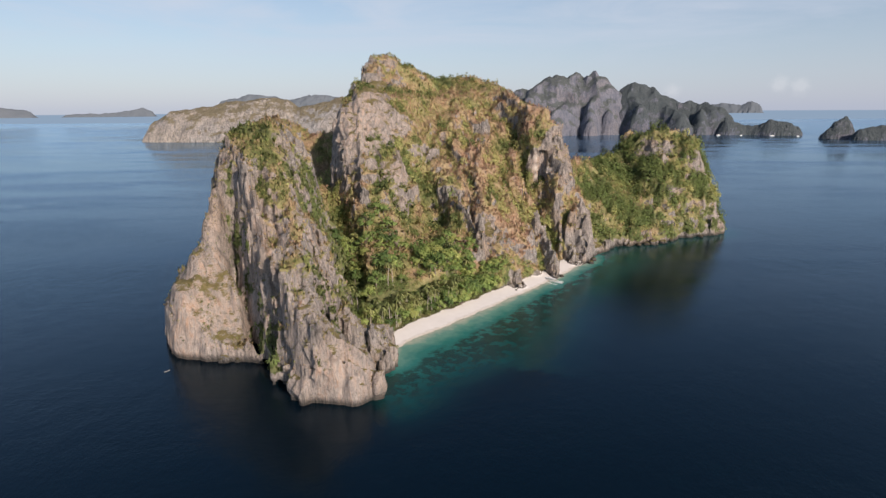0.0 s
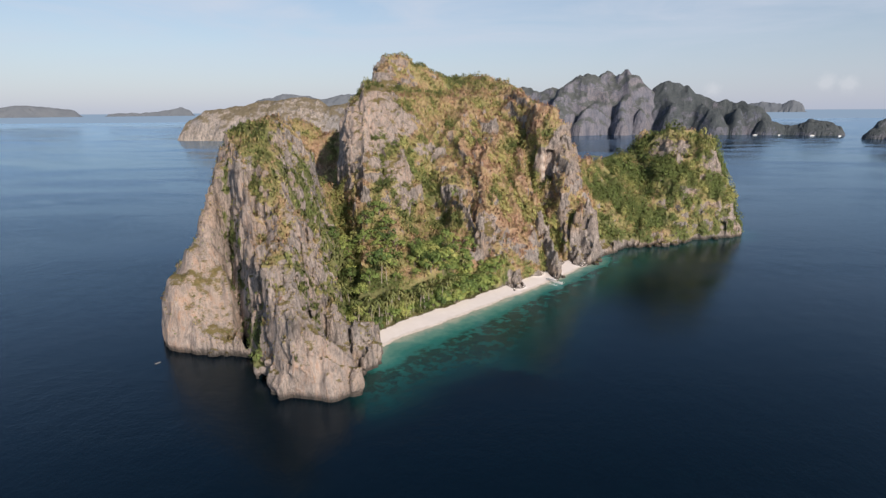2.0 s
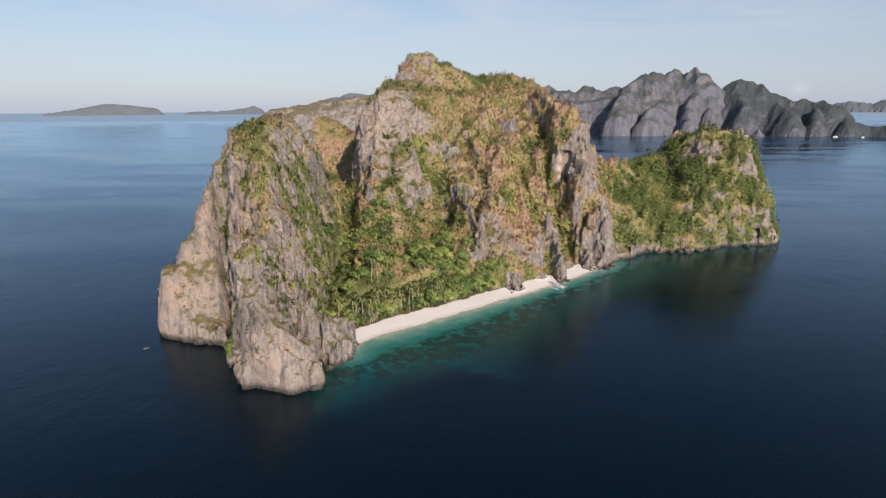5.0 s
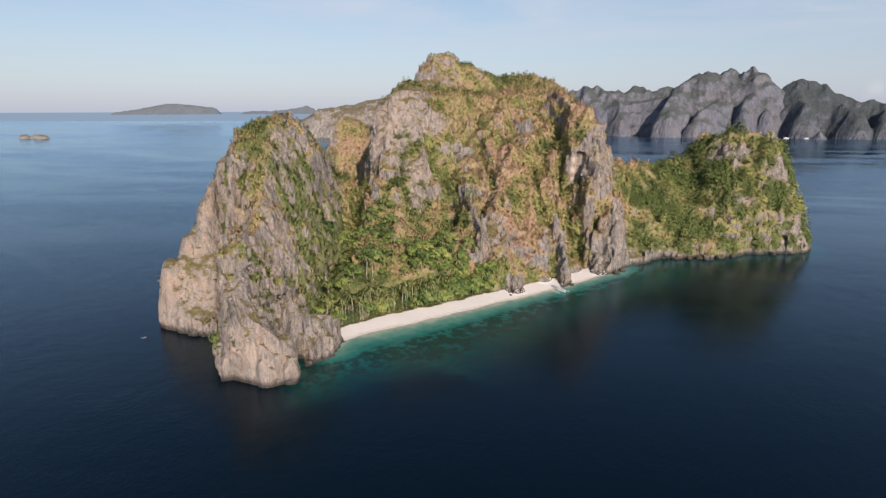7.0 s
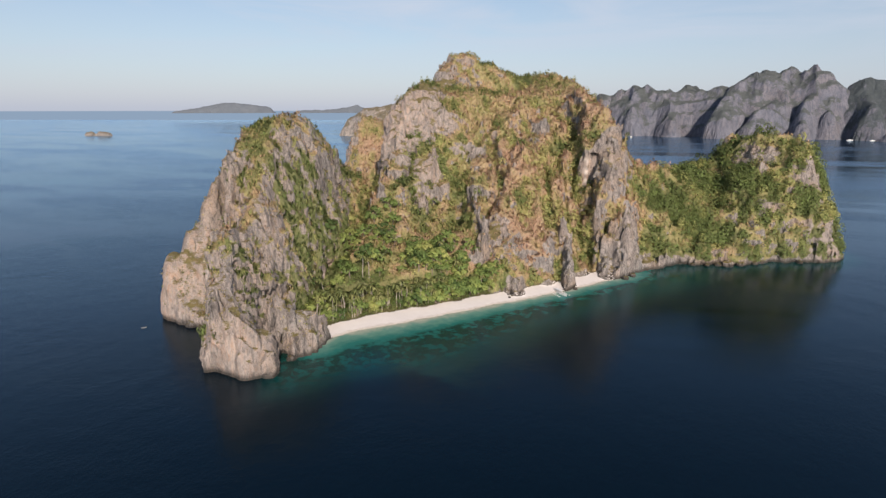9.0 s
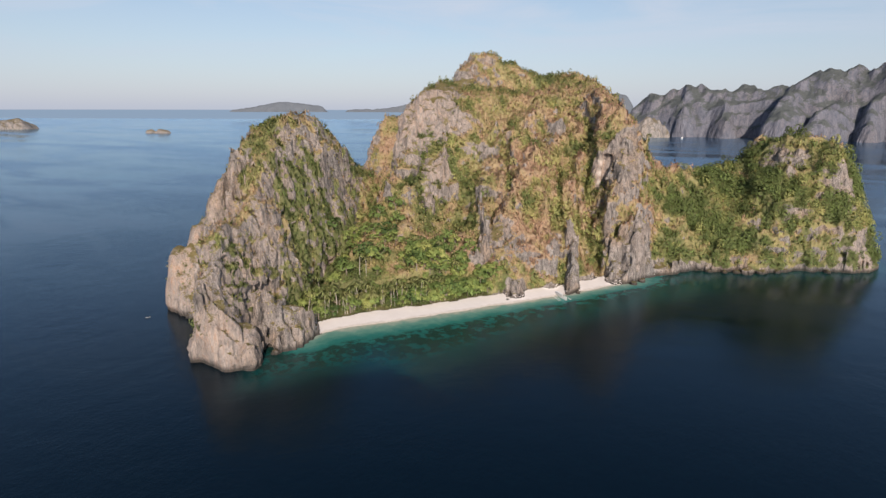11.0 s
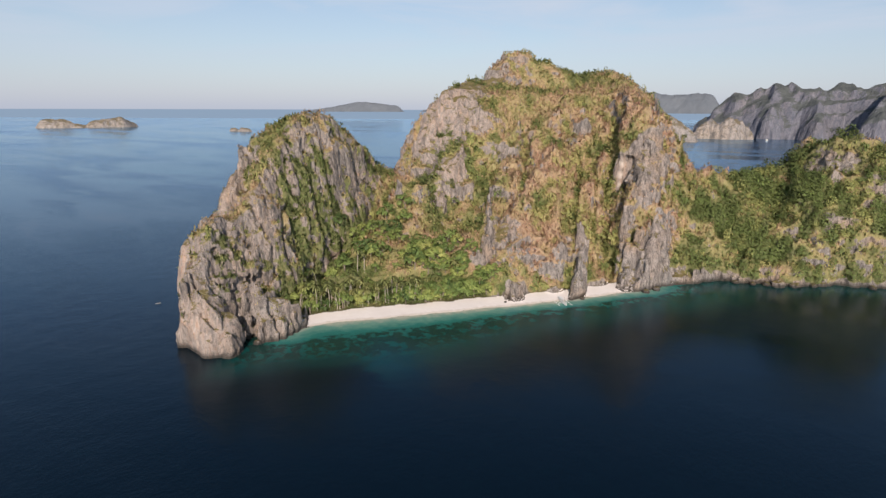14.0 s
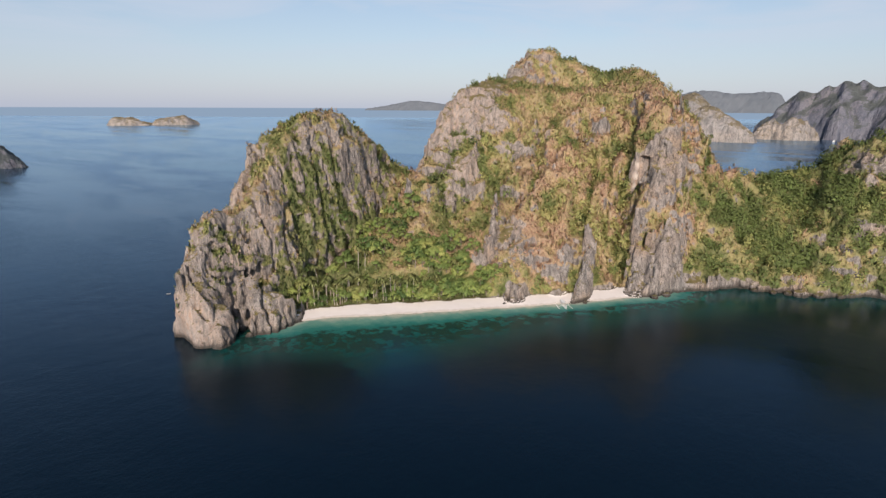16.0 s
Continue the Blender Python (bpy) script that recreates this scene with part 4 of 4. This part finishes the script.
def plant(name, count, weight, lo, hi, label, hue_add=0.0, sink=0.25, blobs=BLOBS, tall=1.6, spread=0.06, driest=0.0):
    p = AREA * weight * FRONT
    f = rng.choice(len(p), count, p=p / p.sum())
    w = rng.dirichlet((1, 1, 1, 1), count)
    pos = (V[Q[f]] * w[:, :, None]).sum(1)
    size = lo + (hi - lo) * rng.uniform(0, 1, count) ** 1.8
    pos[:, 2] -= sink * size
    pos += NORM[f] * (0.25 * size)[:, None]
    tint = np.clip(HUE[f] + hue_add + rng.normal(0, spread, count) + 0.2 * (rng.uniform(0, 1, count) < 0.12), driest, 0.91)
    return tagged(new(name, scatter_mesh(name, pos, size, tint, LEAF, blobs, tall, NORM[f])), label, "scrub", kind="stuff")


OPEN = 1 - np.clip(VALE * 1.6, 0, 1)
MARGIN = (at_grid(BEACHY, CX, CY) > 0.5) & (~SANDY) & (at_grid(SHORE_D, CX, CY) > 12.5) & (at_grid(SHORE_D, CX, CY) < 19) & (CX < 42)
plant("scrub", 48000, COVER * np.where(HEADLAND, 1.1, np.where(EASTERN, 0.6, 1.0)) * (0.15 + 0.85 * OPEN), 0.7, 1.7, "dry brown and green scrub over the slopes", 0.0, 0.2, BRUSH, 2.0, 0.13)
plant("bushes", 4400, COVER * np.where(HEADLAND, 0.12, 1.0) * np.clip(0.5 - 0.8 * PROUD + SPOT, 0.03, 1) * step(0.3, 0.6, HUE) * OPEN, 0.8, 2.1, "rounded leafy bushes in the gullies", 0.08, 0.2, BLOBS, 1.6, 0.07, 0.60)
plant("canopy", 1900, np.clip(COVER - 0.2, 0, 1) * (np.clip(0.1 + SPOT * 1.6 - 1.0 * PROUD, 0, 1) + 0.3 * EASTERN) * (UP > 0.1) * np.where(HEADLAND, 0.06, 1) * OPEN * step(122, 100, CZ), 1.5, 3.6, "low trees standing out of the scrub", 0.15, 0.0, LARGE, 1.6, 0.08, 0.6)
plant("knoll_trees", 1200, EASTERN * np.clip(COVER, 0, 1) * (UP > 0.1) * (CZ > 2.5) * (0.12 + step(74, 62, CZ)) * np.clip(0.2 + 1.6 * SPOT + 0.3 * step(122, 140, CX), 0.02, 1), 1.4, 4.2, "dark green trees crowding the knoll and saddle", 0.12, -0.25, TREES, 1.6, 0.08, 0.70)
plant("tufts", 9000, HEADLAND * (CZ > 4) * (UP > 0.0) * (~SANDY) * np.clip(0.3 + 1.6 * FINE + SPOT, 0, 1) * (1 - 0.8 * np.clip(BARE, 0, 1)) * (0.25 + np.clip(UP, 0, 1)), 0.4, 1.1, "green tufts growing from cracks in the cliff", 0.04, 0.2, BRUSH, 1.6)
plant("beach_shrubs", 420, MARGIN * 1.0, 0.7, 1.7, "low light green shrubs along the back of the beach", 0.1, 0.2, BLOBS, 1.3, 0.1)
plant("thicket", 650, np.clip(VALE * 2, 0, 1) * (~SANDY) * (UP > 0.2) * (at_grid(SHORE_D, CX, CY) > 14), 0.8, 1.6, "low green undergrowth under the palms", 0.12, spread=0.12)


def tube(bm, pts, radii, sides=7):
    rings = []
    for (p, r) in zip(pts, radii):
        rings.append([bm.verts.new((p[0] + r * math.cos(2 * math.pi * k / sides), p[1] + r * math.sin(2 * math.pi * k / sides), p[2])) for k in range(sides)])
    for a, b in zip(rings[:-1], rings[1:]):
        for k in range(sides):
            bm.faces.new((a[k], a[(k + 1) % sides], b[(k + 1) % sides], b[k]))
    bm.faces.new(rings[-1])


def palm_tree(height, lean, seed):
    r = np.random.default_rng(seed)
    root = tagged(empty("coconut_palm"), "tall coconut palm with a thin pale leaning trunk", "palm tree", "palms behind the beach")
    bm = bmesh.new()
    pts = [(lean * (k / 7) ** 2, 0.15 * math.sin(k), height * k / 7 - 0.4 * (k == 0)) for k in range(8)]
    tube(bm, pts, [0.30, 0.22, 0.19, 0.17, 0.16, 0.15, 0.14, 0.15])
    part("trunk", bm_mesh("palm_trunk", bm, PALM_BARK, True), root)
    top = np.array(pts[-1])
    vs, fs = [], []
    for k in range(16):
        a = 2 * math.pi * k / 16 + r.uniform(-0.2, 0.2)
        rise, length = r.uniform(-0.3, 1.0), r.uniform(2.3, 3.2)
        out, side = np.array((math.cos(a), math.sin(a), 0)), np.array((-math.sin(a), math.cos(a), 0))
        spine = [top + out * length * t + np.array((0, 0, length * (rise * t - (0.55 + 0.4 * rise) * t * t * 1.3))) for t in np.linspace(0, 1, 10)]
        for n in range(9):
            p, q = spine[n], spine[n + 1]
            wide = 0.62 * math.sin(math.pi * (n + 1.2) / 10.6) + 0.08
            for s in (-1, 1):
                tip = p + side * s * wide + out * wide * 0.55 + np.array((0, 0, -0.4 * wide))
                i0 = len(vs)
                vs += [p, p + (q - p) * 0.85, tip + out * 0.05, tip - out * 0.05]
                fs.append((i0, i0 + 1, i0 + 2, i0 + 3))
    me = mesh_from("palm_crown", np.array(vs), np.array(fs), PALM, True, tint=np.full(len(vs), r.uniform(0.0, 0.55)))
    part("crown", soft_normals(me, np.array(vs), top, 2.0), root, "feathery yellow-green palm fronds")
    return root


def soft_normals(me, v, at, flat_by=0.0):
    """Leaves shade as the rounded crown they belong to."""
    n = v - np.array(at)
    n[:, 2] += flat_by
    n /= np.linalg.norm(n, axis=1, keepdims=True) + 1e-6
    me.attributes.new("custom_normal", "FLOAT_VECTOR", "POINT").data.foreach_set("vector", n.astype(np.float32).ravel())
    return me


def broadleaf_tree(height, seed, hue):
    r = np.random.default_rng(seed)
    root = tagged(empty("broadleaf_tree"), "spreading green tree with a dense layered crown", "tree", "trees behind the beach")
    bm = bmesh.new()
    tube(bm, [(0, 0, -0.5), (0.1, 0, height * 0.2), (0.15, 0.1, height * 0.4)], [0.34, 0.26, 0.18])
    lobes = []
    for k in range(8):
        a = 2.4 * k + r.uniform(-0.4, 0.4)
        reach, z = height * r.uniform(0.18, 0.46), height * r.uniform(0.34, 0.74)
        e = (reach * math.cos(a), reach * math.sin(a), z)
        tube(bm, [(0.12, 0.05, height * 0.3), (e[0] * 0.6, e[1] * 0.6, (height * 0.3 + z) / 2 + 0.3), e], [0.14, 0.09, 0.04], 5)
        lobes.append(e)
    lobes.append((0.1, 0.1, height * 0.80))
    part("trunk", bm_mesh("tree_trunk", bm, BARK, True), root)
    vs, cs = [], []
    for e in lobes:
        at = np.array(e) - np.array((0, 0, height * 0.08))
        vs.append(leaf_blob(44, height * r.uniform(0.17, 0.25), height * 0.15, height * 0.055, r, -0.6) + at)
        cs.append(np.tile(at, (len(vs[-1]), 1)))
    v, c = np.concatenate(vs), np.concatenate(cs)
    me = mesh_from("tree_crown", v, np.arange(len(v)).reshape(-1, 4), TREE_LEAF, True, tint=np.full(len(v), hue))
    part("crown", soft_normals(me, v, c * 0.75 + np.array((0, 0, height * 0.1)), height * 0.05), root)
    return root


def grow(protos, count, weight, seed, lo=0.8, hi=1.2):
    r = np.random.default_rng(seed)
    p = AREA * weight
    f = r.choice(len(p), count, p=p / p.sum(), replace=False)
    for k, at in enumerate(C[f]):
        s = lo + (hi - lo) * r.uniform() ** 1.5
        m = pose(at[0], at[1], at[2] - 0.1, r.uniform(-4, 4), r.uniform(-4, 4), r.uniform(0, 360))
        ob = protos[k % len(protos)]
        if k >= len(protos):
            ob = copy_thing(ob, m)
        ob.matrix_basis = m
        ob.scale = (s, s, s)


SD, BL = at_grid(SHORE_D, CX, CY), at_grid(BEACHY, CX, CY)
BACK = (BL > 0.3) & (SD > 13) & (~SANDY) & (UP > 0.45) & (CZ < 22) & (BARE < 0.35)
grow([palm_tree(8.5, 1.6, 1), palm_tree(10, 0.8, 2), palm_tree(7.5, 2.2, 3), palm_tree(11, -1.2, 4)], 105, BACK * step(30, 0, CX) * (SD > 13.5) * (0.12 + step(30, 16, SD)) * step(46, 34, SD), 5, 0.85, 1.25)
VALLEY = np.exp(-(((CX + 40) / 19) ** 2 + ((CY - 302) / 22) ** 2)) * (UP > 0.3) * (~SANDY) * (CZ < 46) * (SD > 20)
GROVE = (BACK | ((VALE > 0.2) & (UP > 0.3) & (~SANDY) & (SD > 15) & (CZ < 44))) & (CX < 44) & (BARE < 0.35)
grow([broadleaf_tree(7.5, 11, 0.35), broadleaf_tree(8.5, 12, 0.75), broadleaf_tree(6.5, 13, 0.3), broadleaf_tree(7, 14, 0.45), broadleaf_tree(9, 15, 0.85), broadleaf_tree(8, 16, 0.5)], 215, (GROVE * (0.35 + step(-10, 10, CX)) * (0.15 + step(40, 24, CX)) * (0.7 + step(26, 16, SD)) + 0.35 * VALLEY + 1.2 * near(2, 304, 18, 12) * (~SANDY) * (SD > 16)), 6, 0.6, 1.5)


# ---- boats, boulders, driftwood ----
WHITE = plain("white_paint", (0.80, 0.79, 0.76), 0.45, 0, 0.06, 1.0)
WOOD = plain("weathered_wood", (0.26, 0.20, 0.15), 0.85, 0, 0.4, 2.0)
FADED = plain("faded_paint", (0.26, 0.25, 0.24), 0.7, 0, 0.2, 2.0)
TARP = plain("canvas_roof", (0.72, 0.72, 0.70), 0.8, 0, 0.1, 1.0)


def hull_mesh(name, length, beam, depth_m, mat):
    """A slim double-ended hull with a raised bow."""
    bm = bmesh.new()
    rings = []
    for k in range(15):
        t = k / 14 * 2 - 1
        w = beam / 2 * max(0.03, 1 - abs(t) ** 2.4)
        sheer = 0.45 * depth_m * abs(t) ** 3 * (1.5 if t > 0 else 1.0)
        keel = 0.35 * depth_m * abs(t) ** 4
        prof = [(-w, depth_m + sheer), (-w * 0.92, depth_m * 0.45 + keel), (-w * 0.45, depth_m * 0.06 + keel), (0, keel), (w * 0.45, depth_m * 0.06 + keel), (w * 0.92, depth_m * 0.45 + keel), (w, depth_m + sheer),
                (w * 0.82, depth_m + sheer), (w * 0.6, depth_m * 0.35 + keel), (-w * 0.6, depth_m * 0.35 + keel), (-w * 0.82, depth_m + sheer)]
        rings.append([bm.verts.new((t * length / 2, y, z)) for y, z in prof])
    for a, b in zip(rings[:-1], rings[1:]):
        for k in range(len(a)):
            bm.faces.new((a[k], b[k], b[(k + 1) % len(a)], a[(k + 1) % len(a)]))
    bm.faces.new(rings[0])
    bm.faces.new(rings[-1][::-1])
    bmesh.ops.recalc_face_normals(bm, faces=bm.faces)
    return bm_mesh(name, bm, mat, False)


def rod_mesh(name, pts, radius, mat, sides=6):
    """A round pole along points."""
    bm = bmesh.new()
    rings = []
    for k, p in enumerate(pts):
        ahead = Vector(pts[min(k + 1, len(pts) - 1)]) - Vector(pts[max(k - 1, 0)])
        q = ahead.to_track_quat("Z", "Y")
        rings.append([bm.verts.new(Vector(p) + q @ Vector((radius * math.cos(2 * math.pi * i / sides), radius * math.sin(2 * math.pi * i / sides), 0))) for i in range(sides)])
    for a, b in zip(rings[:-1], rings[1:]):
        for i in range(sides):
            bm.faces.new((a[i], a[(i + 1) % sides], b[(i + 1) % sides], b[i]))
    bm.faces.new(rings[0][::-1])
    bm.faces.new(rings[-1])
    return bm_mesh(name, bm, mat, True)


def outrigger_boat(length):
    root = tagged(empty("outrigger_boat"), "white outrigger boat moored at the edge of the sand", "boat")
    part("hull", hull_mesh("hull", length, length * 0.15, length * 0.10, WHITE), root)
    reach = length * 0.26
    for s in (-1, 1):
        part("outrigger_float", rod_mesh("float", [(-length * 0.36, s * reach, 0.12), (0, s * reach, 0.08), (length * 0.32, s * reach, 0.14), (length * 0.40, s * reach, 0.5)], 0.13, WHITE), root)
    for x in (-0.26, -0.05, 0.18):
        part("cross_boom", rod_mesh("boom", [(x * length, -reach, 0.25), (x * length, -reach * 0.5, length * 0.085), (x * length, 0, length * 0.105), (x * length, reach * 0.5, length * 0.085), (x * length, reach, 0.25)], 0.065, WHITE), root)
    bm = bmesh.new()
    bmesh.ops.create_grid(bm, x_segments=6, y_segments=6, size=1)
    for v in bm.verts:
        v.co = Vector((v.co.x * length * 0.22 - length * 0.06, v.co.y * length * 0.075, length * 0.19 - 0.25 * v.co.y ** 2))
    bmesh.ops.solidify(bm, geom=bm.faces[:], thickness=0.06)
    part("canopy", bm_mesh("canopy", bm, TARP), root, "pale canvas canopy over the deck")
    for x in (-0.27, 0.15):
        for s in (-1, 1):
            part("canopy_post", rod_mesh("post", [(x * length, s * length * 0.05, length * 0.05), (x * length, s * length * 0.055, length * 0.195)], 0.04, WOOD), root)
    part("mast", rod_mesh("mast", [(length * 0.22, 0, length * 0.06), (length * 0.22, 0, length * 0.30)], 0.05, WOOD), root)
    return root


bangka = outrigger_boat(13.0)
bangka.matrix_basis = pose(66.0, 331.0, -0.12, 0, 0, -48)
skiff = tagged(empty("paddle_boat", (-111.3, 211.8, -0.1)), "tiny pale paddle boat drifting off the cliffs", "boat")
skiff.rotation_euler = (0, 0, radians(55))
part("hull", hull_mesh("skiff_hull", 2.4, 0.45, 0.3, FADED), skiff)


def far_boat(x, y, length, yaw):
    root = tagged(empty("distant_boat", (x, y, -0.25)), "small white boat anchored below a far cliff", "boat", "boats by the far islands")
    root.rotation_euler = (0, 0, radians(yaw))
    part("hull", hull_mesh("far_hull", length, length * 0.2, length * 0.12, WHITE), root)
    bm = bmesh.new()
    bmesh.ops.create_cube(bm, size=1, matrix=Matrix.Translation((-length * 0.05, 0, length * 0.17)) @ Matrix.Diagonal((length * 0.45, length * 0.14, length * 0.12, 1)))
    bmesh.ops.bevel(bm, geom=bm.edges[:], offset=length * 0.02, segments=2, affect="EDGES")
    part("cabin", bm_mesh("far_cabin", bm, WHITE), root)


for x, y, l, a in ((1030, 2185, 16, 10), (1105, 2165, 14, 30), (1195, 2120, 16, 0), (1262, 2075, 14, 20), (700, 2230, 18, 5), (760, 2225, 16, 15), (30, 2190, 24, 80)):
    far_boat(x, y, l, a)


def boulder(x, y, z, r, seed, mat=ROCK):
    bm = bmesh.new()
    bmesh.ops.create_icosphere(bm, subdivisions=4, radius=1)
    for v in bm.verts:
        n = noise.fractal(v.co * 1.3 + Vector((seed * 7.1, 0, 0)), 0.6, 2.1, 5)
        v.co = Vector((v.co.x * r, v.co.y * r * 0.8, v.co.z * r * 0.75)) * (1 + 0.32 * n)
    ob = tagged(new("shore_boulder", bm_mesh("boulder", bm, mat, True)), "dark weathered limestone boulder at the waterline", "boulder", "boulders along the shore")
    ob.matrix_basis = pose(x, y, z, 0, 0, seed * 67)


for k, (x, y, r) in enumerate(((161, 428, 4.2), (155, 426, 2.4), (169, 431, 2.8), (148, 423, 2.0), (178, 438, 2.2), (-91, 221.5, 3.0), (-86, 221, 1.6), (139, 421, 1.8), (41, 313, 1.2), (73, 342, 1.4), (99, 373, 2.0), (103, 381, 2.2), (-23, 226, 1.8), (-25, 205, 1.8), (207, 452, 2.2))):
    boulder(x, y, 0.25 * r, r, k + 1)


def drift_log(x, y, z, yaw, length):
    ob = tagged(new("driftwood", rod_mesh("log", [(-length / 2, 0, 0), (-length * 0.1, 0.12, 0.05), (length * 0.2, -0.08, 0.02), (length / 2, 0.2, 0.1)], 0.17, WOOD)), "dark driftwood log on the upper beach", "driftwood", "driftwood on the beach")
    ob.matrix_basis = pose(x, y, z, 0, 0, yaw)


for k in range(16):
    t = rng.uniform(0.05, 0.72)
    bx0, by0 = -25.5 + t * 62, 257 + t * 74
    g = float(at_grid(H, np.array([bx0]), np.array([by0]))[0])
    drift_log(bx0, by0, g + 0.12, rng.uniform(20, 80), rng.uniform(1.2, 2.6))
